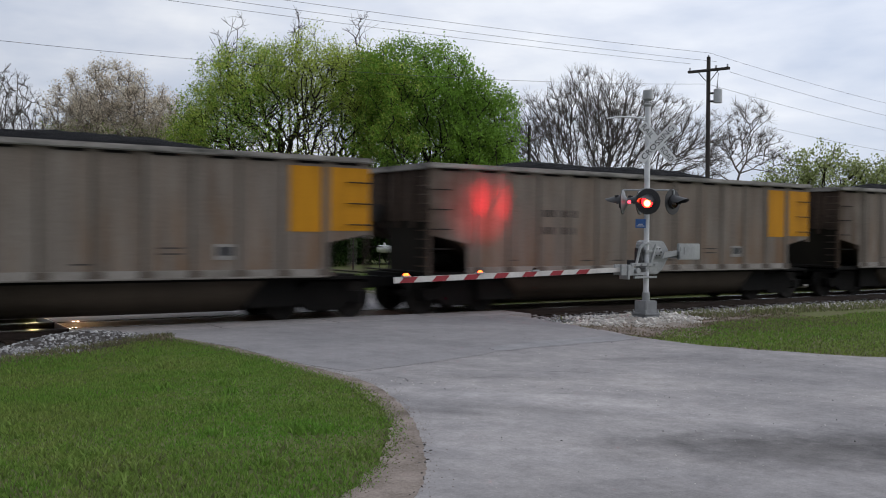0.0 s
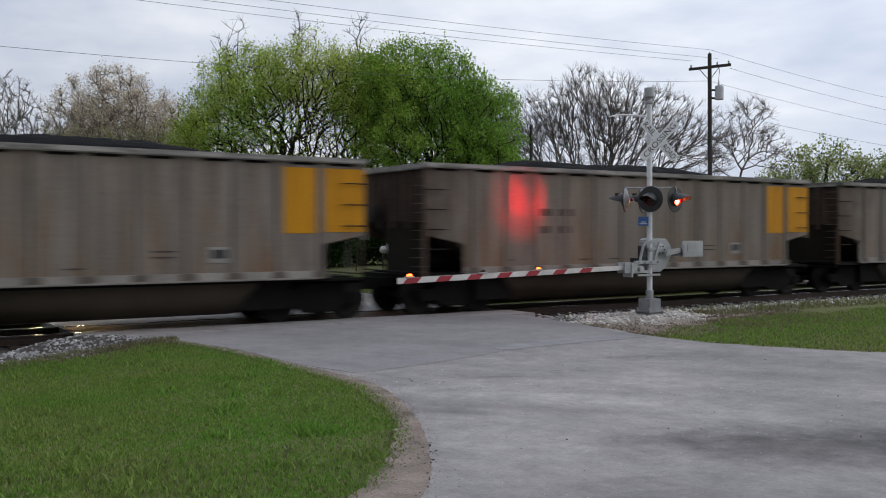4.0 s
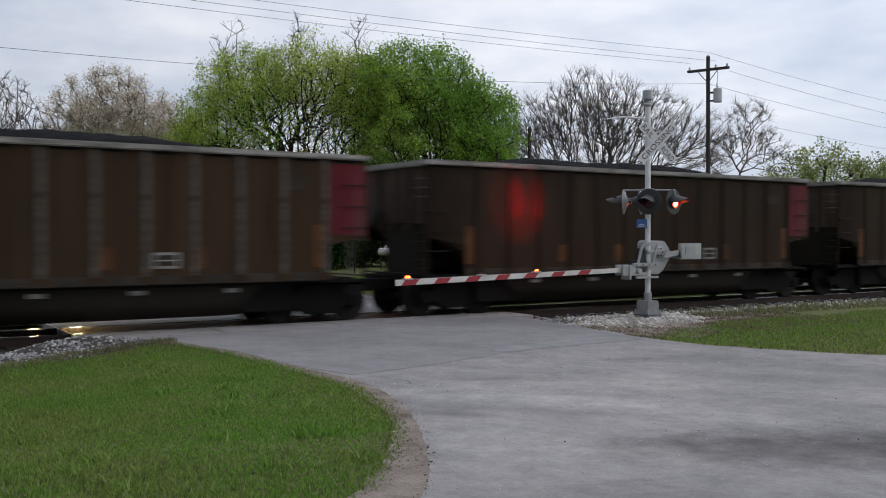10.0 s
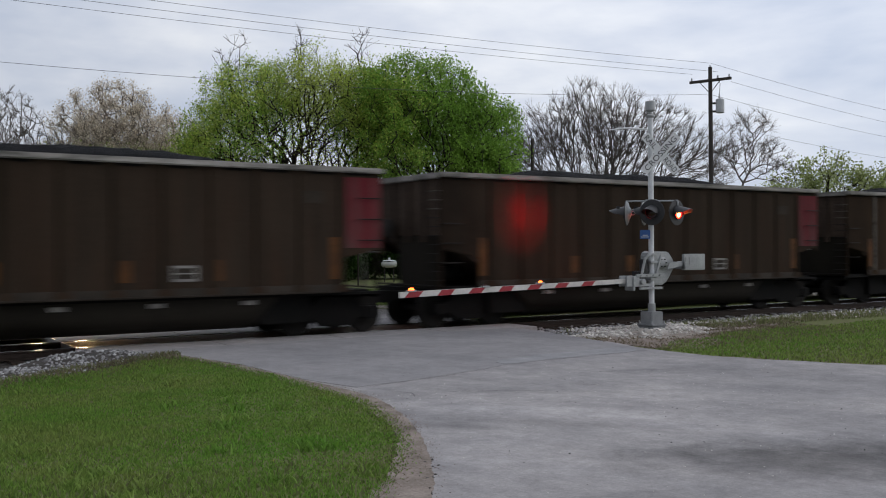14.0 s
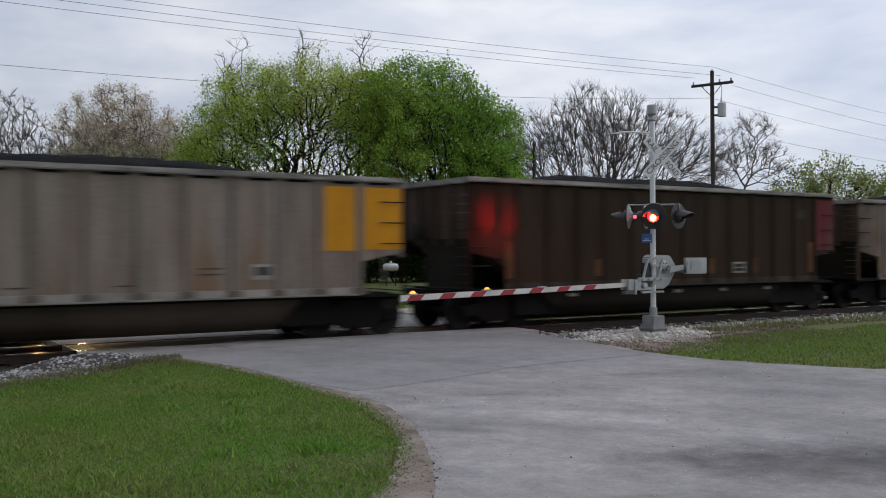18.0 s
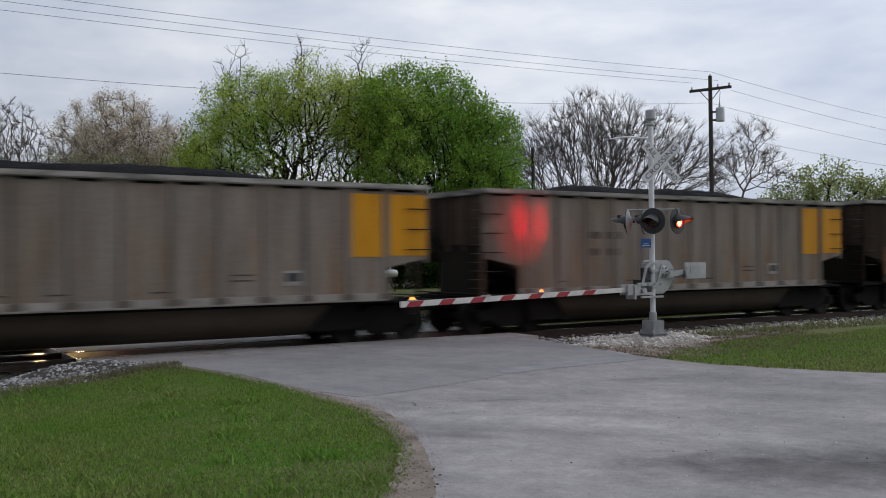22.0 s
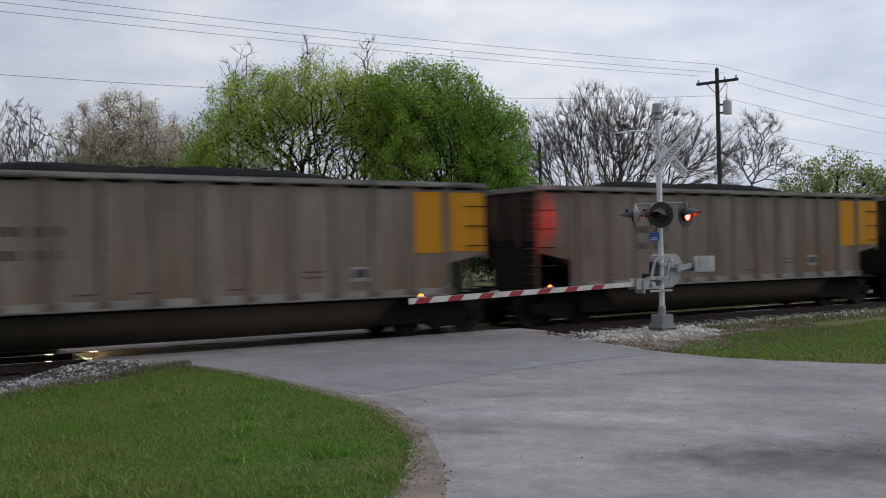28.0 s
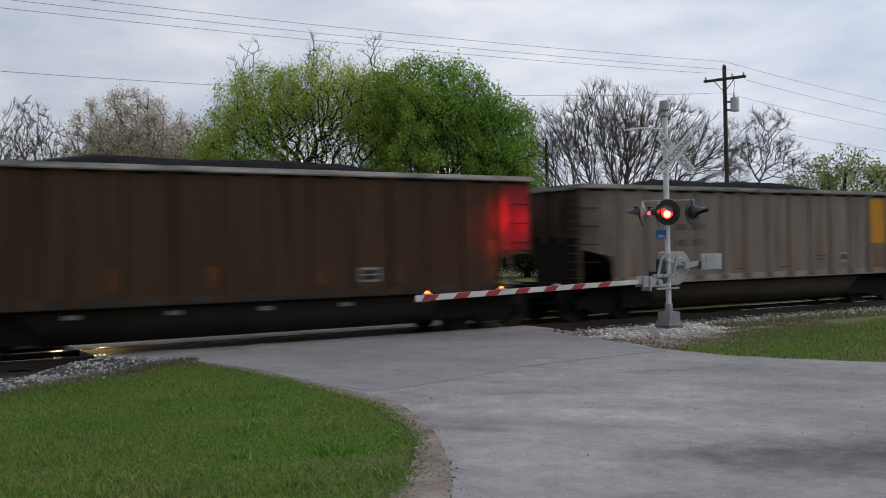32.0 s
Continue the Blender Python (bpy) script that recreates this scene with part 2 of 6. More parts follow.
M_GALV = surf("galvanised_steel", (0.36, 0.37, 0.37), (0.24, 0.25, 0.25), 0.5, 0.25, 3, 26, 0.08, 0.003)
M_WHITEPOST = surf("aluminium_paint", (0.66, 0.67, 0.68), (0.52, 0.53, 0.54), 0.5, 0.1, 3, 26, 0.08, 0.003)
M_CONCRETE = surf("concrete", (0.27, 0.275, 0.28), (0.18, 0.185, 0.19), 0.9, 0, 4, 40, 0.4, 0.006)
M_BLACK = surf("black_enamel", (0.022, 0.022, 0.024), (0.014, 0.014, 0.015), 0.5, 0, 5, 30, 0.1, 0.003)
M_SIGN = surf("white_sheeting", (0.78, 0.78, 0.77), (0.66, 0.66, 0.65), 0.5, 0, 2, 20, 0.03, 0.002)
M_LETTER = surf("black_letters", (0.02, 0.02, 0.022), (0.015, 0.015, 0.016), 0.6, 0, 2, 20, 0)
M_ARMWHITE = surf("white_gate_paint", (0.62, 0.605, 0.575), (0.46, 0.44, 0.41), 0.55, 0, 2.5, 22, 0.05, 0.002)
M_ARMRED = surf("red_gate_sheeting", (0.30, 0.015, 0.026), (0.23, 0.012, 0.02), 0.5, 0, 2.5, 22, 0.05, 0.002)
M_BLUE = surf("blue_plate", (0.022, 0.095, 0.29), (0.018, 0.075, 0.23), 0.5, 0, 5, 20, 0)
M_LIT = lens_glow("lit_red_lens")
M_DARKLENS = clear_glass("dark_red_lens", (0.025, 0.003, 0.003), 0.15)
M_AMBER = glow("lit_gate_lamp", (1.0, 0.075, 0.010), 10)
M_REDLAMP = glow("lit_red_lamp", (1.0, 0.02, 0.035), 11)

M_BARK = surf("dark_bark", (0.06, 0.05, 0.042), (0.03, 0.025, 0.021), 0.95, 0, 3, 25, 0.5, 0.02)
M_TWIG = surf("grey_twig", (0.17, 0.152, 0.14), (0.095, 0.083, 0.075), 0.95, 0, 1, 20, 0)
M_BUFFTWIG = surf("buff_twig", (0.27, 0.23, 0.19), (0.15, 0.125, 0.105), 0.95, 0, 1, 20, 0)
M_LEAF = leafy("green_leaves", (0.25, 0.42, 0.06), (0.15, 0.285, 0.042))
M_LEAFY = leafy("yellow_green_leaves", (0.46, 0.55, 0.105), (0.31, 0.40, 0.07))
M_THATCH = leafy("brown_thatch", (0.21, 0.17, 0.115), (0.13, 0.105, 0.07))
M_BLOSSOM = leafy("buff_buds", (0.69, 0.61, 0.49), (0.50, 0.43, 0.33))
M_OLIVE = leafy("olive_leaves", (0.38, 0.43, 0.17), (0.25, 0.30, 0.10))
M_HEDGE = leafy("dark_hedge_leaves", (0.035, 0.075, 0.014), (0.018, 0.042, 0.009))
M_POLE = surf("creosoted_pole", (0.075, 0.066, 0.06), (0.04, 0.035, 0.032), 0.9, 0, 2, 20, 0.3, 0.01, (8, 8, 0.6))
M_WIRE = surf("wire", (0.13, 0.13, 0.14), (0.10, 0.10, 0.11), 0.6, 0, 1, 5, 0)
M_CAN = surf("transformer_grey", (0.48, 0.49, 0.5), (0.38, 0.39, 0.4), 0.5, 0, 3, 20, 0.05, 0.002)
M_TAR = surf("old_tar", (0.10, 0.098, 0.097), (0.06, 0.059, 0.058), 0.9, 0, 4, 30, 0.3, 0.003)
M_CARPAINT = surf("dark_car_paint", (0.016, 0.016, 0.022), (0.011, 0.011, 0.016), 0.42, 0.0, 1, 20, 0, gloss=0.25)
M_WHITEPAINT = surf("white_car_paint", (0.74, 0.75, 0.77), (0.66, 0.67, 0.69), 0.3, 0, 1, 20, 0)
M_CHROME = surf("chrome", (0.75, 0.75, 0.77), (0.6, 0.6, 0.62), 0.15, 1.0, 3, 20, 0)
M_GLASS = clear_glass("car_glass", (0.03, 0.036, 0.045), 0.08)
M_DARKGLASS = surf("tinted_glass", (0.012, 0.013, 0.015), (0.009, 0.01, 0.012), 0.12, 0, 1, 5, 0)
M_TYRE = surf("tyre_rubber", (0.02, 0.02, 0.02), (0.013, 0.013, 0.013), 0.9, 0, 6, 30, 0.2, 0.004)
M_BEAM = glow("headlight_glow", (1.0, 0.80, 0.52), 55)
M_TAIL = glow("tail_light_glow", (1.0, 0.03, 0.05), 4)
# siding colour holds the shadow that lies on the wall below the eaves
M_SIDING = surf("weathered_siding", (0.075, 0.07, 0.066), (0.045, 0.042, 0.04), 0.8, 0, 1, 14, 0.1, 0.01)
M_SHINGLE = surf("grey_shingle", (0.05, 0.048, 0.046), (0.03, 0.029, 0.028), 0.9, 0, 2, 12, 0.4, 0.02)
M_TANK = surf("white_tank", (0.74, 0.74, 0.73), (0.62, 0.62, 0.61), 0.45, 0, 2, 15, 0.03, 0.003)


def road_surface(name, a, b, patchy=1.0, marks=()):
    """Worn asphalt: grain, chalky streaks along the way the wheels go, and broad patches."""
    m = surf(name, a, b, 0.9, 0, 3.0, 55, 0.5, 0.006)
    t, n, l = m.node_tree, m.node_tree.nodes.new, m.node_tree.links.new
    p = t.nodes["Principled BSDF"]
    co, turn, squash = n("ShaderNodeTexCoord"), n("ShaderNodeMapping"), n("ShaderNodeMapping")
    turn.inputs["Rotation"].default_value = (0, 0, radians(68))
    squash.inputs["Scale"].default_value = (0.7, 1.05, 1)
    l(co.outputs["Object"], turn.inputs["Vector"])
    l(turn.outputs["Vector"], squash.inputs["Vector"])
    colour = p.inputs["Base Color"].links[0].from_socket
    k = patchy
    for source, scale, detail, rough, lo, hi, dark, light in ((squash, 1.0, 13, 0.72, 0.36, 0.64, (1 - 0.09 * k, 1 - 0.085 * k, 1 - 0.075 * k), (1 + 0.10 * k, 1 + 0.095 * k, 1 + 0.085 * k)),
                                                              (turn, 0.3, 7, 0.6, 0.4, 0.62, (1 - 0.22 * k, 1 - 0.215 * k, 1 - 0.2 * k), (1 + 0.1 * k, 1 + 0.095 * k, 1 + 0.09 * k)),
                                                              (turn, 2.6, 12, 0.78, 0.38, 0.62, (1 - 0.12 * k,) * 3, (1 + 0.11 * k,) * 3),
                                                              (turn, 10, 8, 0.75, 0.36, 0.64, (1 - 0.09 * k,) * 3, (1 + 0.09 * k,) * 3),
                                                              (turn, 30, 6, 0.75, 0.38, 0.62, (1 - 0.09 * k,) * 3, (1 + 0.09 * k,) * 3)):
        ns, rp, mx = n("ShaderNodeTexNoise"), n("ShaderNodeValToRGB"), n("ShaderNodeMix")
        ns.inputs["Scale"].default_value, ns.inputs["Detail"].default_value, ns.inputs["Roughness"].default_value = scale, detail, rough
        rp.color_ramp.elements[0].position, rp.color_ramp.elements[0].color = lo, (*dark, 1)
        rp.color_ramp.elements[1].position, rp.color_ramp.elements[1].color = hi, (*light, 1)
        mx.data_type, mx.blend_type = "RGBA", "MULTIPLY"
        mx.inputs["Factor"].default_value = 1.0
        l(source.outputs["Vector"], ns.inputs["Vector"])
        l(ns.outputs["Fac"], rp.inputs["Fac"])
        l(colour, mx.inputs["A"])
        l(rp.outputs["Color"], mx.inputs["B"])
        colour = mx.outputs["Result"]
    # broad marks with broken edges: (x, y, half length, half width, turn, gain)
    for x, y, long, wide, turn_, gain in marks:
        at, ln, fall, ns, add, mx = n("ShaderNodeMapping"), n("ShaderNodeVectorMath"), n("ShaderNodeMapRange"), n("ShaderNodeTexNoise"), n("ShaderNodeMath"), n("ShaderNodeMix")
        at.vector_type = "TEXTURE"
        at.inputs["Location"].default_value, at.inputs["Rotation"].default_value, at.inputs["Scale"].default_value = (x, y, 0), (0, 0, radians(turn_)), (long, wide, 1)
        ln.operation = "LENGTH"
        ns.inputs["Scale"].default_value, ns.inputs["Detail"].default_value, ns.inputs["Roughness"].default_value = 2.2, 9, 0.7
        add.operation = "MULTIPLY_ADD"
        add.inputs[1].default_value = 1.7
        fall.inputs["From Min"].default_value, fall.inputs["From Max"].default_value = 1.95, 1.2
        mx.data_type, mx.blend_type = "RGBA", "MULTIPLY"
        mx.inputs["B"].default_value = (gain, gain, gain, 1)
        l(co.outputs["Object"], at.inputs["Vector"])
        l(at.outputs["Vector"], ln.inputs[0])
        l(co.outputs["Object"], ns.inputs["Vector"])
        l(ns.outputs["Fac"], add.inputs[0])
        l(ln.outputs["Value"], add.inputs[2])
        l(add.outputs["Value"], fall.inputs["Value"])
        l(fall.outputs["Result"], mx.inputs["Factor"])
        l(colour, mx.inputs["A"])
        colour = mx.outputs["Result"]
    l(colour, p.inputs["Base Color"])
    return m


def weathered(m, rust, amount, low, high):
    """Adds rusty run-off stains that gather towards the bottom sill of a painted side."""
    t, n, l = m.node_tree, m.node_tree.nodes.new, m.node_tree.links.new
    p = t.nodes["Principled BSDF"]
    co, mp, ns, rp, ax, gr, mul, mx = (n(k) for k in ("ShaderNodeTexCoord", "ShaderNodeMapping", "ShaderNodeTexNoise", "ShaderNodeMapRange", "ShaderNodeSeparateXYZ", "ShaderNodeMapRange", "ShaderNodeMath", "ShaderNodeMix"))
    mp.inputs["Scale"].default_value = (2.2, 2.2, 0.35)
    ns.inputs["Scale"].default_value, ns.inputs["Detail"].default_value, ns.inputs["Roughness"].default_value = 1.0, 8, 0.65
    rp.inputs["From Min"].default_value, rp.inputs["From Max"].default_value = 0.44, 0.62
    gr.inputs["From Min"].default_value, gr.inputs["From Max"].default_value = high, low
    gr.inputs["To Min"].default_value, gr.inputs["To Max"].default_value = amount * 0.25, amount
    mul.operation = "MULTIPLY"
    mx.data_type = "RGBA"
    mx.inputs["B"].default_value = (*rust, 1)
    l(co.outputs["Object"], mp.inputs["Vector"])
    l(mp.outputs["Vector"], ns.inputs["Vector"])
    l(ns.outputs["Fac"], rp.inputs["Value"])
    l(co.outputs["Object"], ax.inputs["Vector"])
    l(ax.outputs["Z"], gr.inputs["Value"])
    l(rp.outputs["Result"], mul.inputs[0])
    l(gr.outputs["Result"], mul.inputs[1])
    l(mul.outputs["Value"], mx.inputs["Factor"])
    l(p.inputs["Base Color"].links[0].from_socket, mx.inputs["A"])
    l(mx.outputs["Result"], p.inputs["Base Color"])


def sooty_end(m, soot, amount):
    """Soot and rust that thicken towards the leading corner of a car's side."""
    t, n, l = m.node_tree, m.node_tree.nodes.new, m.node_tree.links.new
    p = t.nodes["Principled BSDF"]
    co, ns, ax, gr, add, mul, mx = (n(k) for k in ("ShaderNodeTexCoord", "ShaderNodeTexNoise", "ShaderNodeSeparateXYZ", "ShaderNodeMapRange", "ShaderNodeMath", "ShaderNodeMath", "ShaderNodeMix"))
    ns.inputs["Scale"].default_value, ns.inputs["Detail"].default_value = 1.6, 7
    add.operation, add.inputs[1].default_value = "MULTIPLY_ADD", 2.6
    gr.inputs["From Min"].default_value, gr.inputs["From Max"].default_value = -4.2, -6.2
    mul.operation, mul.inputs[1].default_value = "MULTIPLY", amount
    mx.data_type = "RGBA"
    mx.inputs["B"].default_value = (*soot, 1)
    l(co.outputs["Object"], ns.inputs["Vector"])
    l(co.outputs["Object"], ax.inputs["Vector"])
    l(ns.outputs["Fac"], add.inputs[0])
    l(ax.outputs["X"], add.inputs[2])
    l(add.outputs["Value"], gr.inputs["Value"])
    l(gr.outputs["Result"], mul.inputs[0])
    l(mul.outputs["Value"], mx.inputs["Factor"])
    l(p.inputs["Base Color"].links[0].from_socket, mx.inputs["A"])
    l(mx.outputs["Result"], p.inputs["Base Color"])


def per_car(m):
    """Tone from the object's own colour, and grain that differs from car to car."""
    t, n, l = m.node_tree, m.node_tree.nodes.new, m.node_tree.links.new
    p = t.nodes["Principled BSDF"]
    info, mx, far = n("ShaderNodeObjectInfo"), n("ShaderNodeMix"), n("ShaderNodeMath")
    mx.data_type, mx.blend_type = "RGBA", "MULTIPLY"
    mx.inputs["Factor"].default_value = 1.0
    l(p.inputs["Base Color"].links[0].from_socket, mx.inputs["A"])
    l(info.outputs["Color"], mx.inputs["B"])
    l(mx.outputs["Result"], p.inputs["Base Color"])
    far.operation = "MULTIPLY"
    far.inputs[1].default_value = 40.0
    l(info.outputs["Random"], far.inputs[0])
    for k in t.nodes:
        if k.bl_idname == "ShaderNodeTexNoise":
            k.noise_dimensions = "4D"
            l(far.outputs["Value"], k.inputs["W"])


weathered(M_GREY, (0.165, 0.088, 0.04), 0.75, 1.1, 2.8)
weathered(M_PALE, (0.27, 0.15, 0.10), 0.6, 1.1, 2.6)
weathered(M_BROWN, (0.045, 0.023, 0.014), 0.45, 1.1, 3.4)
sooty_end(M_GREY, (0.05, 0.034, 0.025), 0.8)
sooty_end(M_BROWN, (0.009, 0.0065, 0.005), 0.7)
sooty_end(M_RUST, (0.011, 0.008, 0.006), 0.7)
weathered(M_RED, (0.075, 0.05, 0.045), 0.8, 1.6, 3.6)
for m in (M_GREY, M_PALE, M_BROWN, M_RUST, M_GREYRIB, M_BROWNRIB, M_YELLOW, M_RED, M_CHORD, M_ENDSHEET, M_SILL):
    per_car(m)
M_ROAD = road_surface("worn_road", (0.325, 0.306, 0.298), (0.278, 0.262, 0.256), 1.0, ((7.9, 5.6, 2.1, 1.0, -34, 0.56), (9.3, 4.9, 2.2, 0.9, -34, 0.7), (5.3, 5.4, 1.1, 0.5, -30, 0.82), (7.0, 6.6, 2.0, 0.45, -40, 0.88), (8.4, 7.6, 2.2, 0.55, -72, 1.15),
                                                                                                   (7.3, 9.3, 1.6, 0.5, -50, 1.12), (5.6, 7.6, 0.9, 1.2, 10, 1.12), (6.8, 10.3, 1.5, 0.7, -40, 1.12), (12.4, 10.5, 3.2, 0.5, -40, 0.93), (7.0, 8.6, 1.1, 0.25, -48, 0.84), (6.1, 9.0, 0.9, 0.2, -50, 0.84), (8.6, 10.5, 1.6, 0.3, -40, 0.9)))
M_APRON = road_surface("crossing_apron", (0.272, 0.26, 0.259), (0.242, 0.231, 0.231), 0.7)
M_CHALK = road_surface("chalky_patch", (0.305, 0.298, 0.298), (0.265, 0.258, 0.26), 0.8)



# ---- building helpers ----
class Geo:
    """Gathers the faces of one mesh."""

    def __init__(self):
        self.v, self.f = [], []

    def add(self, verts, faces):
        n = len(self.v)
        self.v += [tuple(p) for p in verts]
        self.f += [tuple(n + i for i in q) for q in faces]
        return self

    def box(self, x0, x1, y0, y1, z0, z1):
        v = [(x, y, z) for x in (x0, x1) for y in (y0, y1) for z in (z0, z1)]
        return self.add(v, [(0, 1, 3, 2), (4, 6, 7, 5), (0, 4, 5, 1), (2, 3, 7, 6), (0, 2, 6, 4), (1, 5, 7, 3)])

    def prism(self, poly, y0, y1, axis="y"):
        """A polygon drawn in xz (or xy for axis z, yz for axis x), made solid."""
        n = len(poly)
        put = {"y": lambda a, b, c: (a, c, b), "z": lambda a, b, c: (a, b, c), "x": lambda a, b, c: (c, a, b)}[axis]
        v = [put(a, b, c) for c in (y0, y1) for a, b in poly]
        f = [tuple(range(n)), tuple(range(2 * n - 1, n - 1, -1))]
        return self.add(v, f + [(i, i + n, (i + 1) % n + n, (i + 1) % n) for i in range(n)])

    def tube(self, p, q, r0, r1=None, n=10, caps=True):
        p, q = Vector(p), Vector(q)
        r1 = r0 if r1 is None else r1
        d = (q - p).normalized()
        a = d.orthogonal().normalized()
        b = d.cross(a)
        ring = [a * math.cos(i * math.tau / n) + b * math.sin(i * math.tau / n) for i in range(n)]
        v = [p + k * r0 for k in ring] + [q + k * r1 for k in ring]
        f = [(i, (i + 1) % n, (i + 1) % n + n, i + n) for i in range(n)]
        if caps:
            f += [tuple(range(n - 1, -1, -1)), tuple(range(n, 2 * n))]
        return self.add(v, f)

    def lathe(self, profile, n=16, axis="z", at=(0, 0, 0)):
        """Turns a profile of (radius, height) round an axis."""
        put = {"z": lambda x, y, h: (x, y, h), "y": lambda x, y, h: (x, h, y), "x": lambda x, y, h: (h, x, y)}[axis]
        v = [Vector(put(r * math.cos(i * math.tau / n), r * math.sin(i * math.tau / n), h)) + Vector(at) for r, h in profile for i in range(n)]
        f = [(k * n + i, k * n + (i + 1) % n, (k + 1) * n + (i + 1) % n, (k + 1) * n + i) for k in range(len(profile) - 1) for i in range(n)]
        f += [tuple(range(n)), tuple(range((len(profile) - 1) * n, len(profile) * n))]
        return self.add(v, f)


def link(name, geo, material, parent=None, bevel=0.0, smooth=False):
    me = bpy.data.meshes.new(name)
    me.from_pydata(geo.v, [], geo.f)
    bm = bmesh.new()
    bm.from_mesh(me)
    bmesh.ops.recalc_face_normals(bm, faces=bm.faces)
    if bevel:
        edges = [e for e in bm.edges if len(e.link_faces) == 2 and e.calc_face_angle(0) > 0.6]
        bmesh.ops.bevel(bm, geom=edges, offset=bevel, segments=2, affect="EDGES", clamp_overlap=True)
    bm.to_mesh(me)
    bm.free()
    me.materials.append(material)
    if smooth:
        me.shade_smooth()
        me.set_sharp_from_angle(angle=radians(38))
    ob = new(name, me)
    if parent:
        ob.parent = parent
    return ob


def part(name, geo, material, parent, label="", bevel=0.0, smooth=False, at=None):
    ob = link(name, geo, material, parent, bevel, smooth)
    if at:
        ob.matrix_basis = at
    return tagged(ob, label)


def thing(name, label, category, group="", at=None):
    ob = new(name)
    ob.empty_display_size = 0.3
    if at:
        ob.matrix_basis = at
    return tagged(ob, label, category, group)


def big_mesh(name, verts, faces, material, parent=None, smooth=False):
    """A large mesh from arrays (faces all of one length)."""
    me = bpy.data.meshes.new(name)
    verts, faces = np.asarray(verts, np.float32), np.asarray(faces, np.int32)
    me.vertices.add(len(verts))
    me.vertices.foreach_set("co", verts.ravel())
    k = faces.shape[1]
    me.loops.add(faces.size)
    me.loops.foreach_set("vertex_index", faces.ravel())
    me.polygons.add(len(faces))
    me.polygons.foreach_set("loop_start", np.arange(0, faces.size, k, dtype=np.int32))
    me.polygons.foreach_set("loop_total", np.full(len(faces), k, np.int32))
    me.update(calc_edges=True)
    me.validate()
    me.materials.append(material)
    if smooth:
        me.shade_smooth()
    ob = new(name, me)
    if parent:
        ob.parent = parent
    return ob

# ---- ground, road and track ----
def spread(a, b, step, far):
    """Grid lines: even from a to b, then wider and wider out to far."""
    mid = list(np.arange(a, b + step / 2, step))
    out, d = [], step
    while (out[-1] if out else 0) < far:
        d *= 1.35
        out.append((out[-1] if out else 0) + d)
    return np.array([a - o for o in reversed(out)] + mid + [b + o for o in out])


def ground_height(x, y):
    bed = np.clip((y - np.where(x < 2, 15.5 - np.clip(-0.9 - x, 0, 1.2), 14.6)) / 1.1, 0, 1) * np.clip((21.2 - y) / 1.0, 0, 1)
    z = -0.014 - 0.29 * bed
    return z + 0.008 * np.sin(x * 0.9 + 1.3 * np.sin(y * 0.5)) * np.sin(y * 0.8)


def sheet(name, xs, ys, height, material, keep=None, grid=site):
    gx, gy = np.meshgrid(xs, ys)
    v = np.stack([gx, gy, height(gx, gy)], -1).reshape(-1, 3)
    n, m = len(xs), len(ys)
    i = (np.arange(m - 1)[:, None] * n + np.arange(n - 1)[None, :]).ravel()
    f = np.stack([i, i + 1, i + n + 1, i + n], 1)
    if keep is not None:
        c = v[f].mean(1)
        f = f[keep(c[:, 0], c[:, 1])]
    if grid:
        v[:, 0], v[:, 1] = grid(v[:, 0], v[:, 1])
    return big_mesh(name, v, f, material, smooth=True)


tagged(sheet("ground", spread(-14, 34, 0.5, 2500), spread(-6, 24, 0.4, 2500), ground_height, M_GROUND), "mown green lawn and soil reaching to the horizon", "ground", kind="structure")


def flat(name, outline, z, material, label, category="road", drop=0.06):
    """A thin slab with the given outline and a worn edge."""
    bm = bmesh.new()
    top = [bm.verts.new((*site(x, y), z)) for x, y in outline]
    face = bm.faces.new(top)
    if face.normal.z < 0:
        face.normal_flip()
    low = bmesh.ops.extrude_edge_only(bm, edges=bm.edges[:])
    for v in low["geom"]:
        if isinstance(v, bmesh.types.BMVert):
            v.co.z -= drop
    bmesh.ops.triangulate(bm, faces=[f for f in bm.faces if len(f.verts) > 4])
    me = bpy.data.meshes.new(name)
    bm.to_mesh(me)
    bm.free()
    me.materials.append(material)
    return tagged(new(name, me), label, category, kind="structure")


def wavy(points, step=0.35, wobble=0.06, seed=1):
    """A smooth curve through points (Catmull-Rom) with a ragged edge."""
    rnd = random.Random(seed)
    p = [points[0]] + list(points) + [points[-1]]
    out = []
    for i in range(1, len(p) - 2):
        a, b, c, d = (Vector(q) for q in p[i - 1:i + 3])
        n = max(2, int((c - b).length / step))
        for k in range(n):
            t = k / n
            q = 0.5 * (2 * b + (c - a) * t + (2 * a - 5 * b + 4 * c - d) * t * t + (3 * b - a - 3 * c + d) * t ** 3)
            w = wobble if (c - b).length < 8 else 0
            out.append((q.x + rnd.uniform(-w, w), q.y + rnd.uniform(-w, w)))
    return out + [tuple(points[-1])]


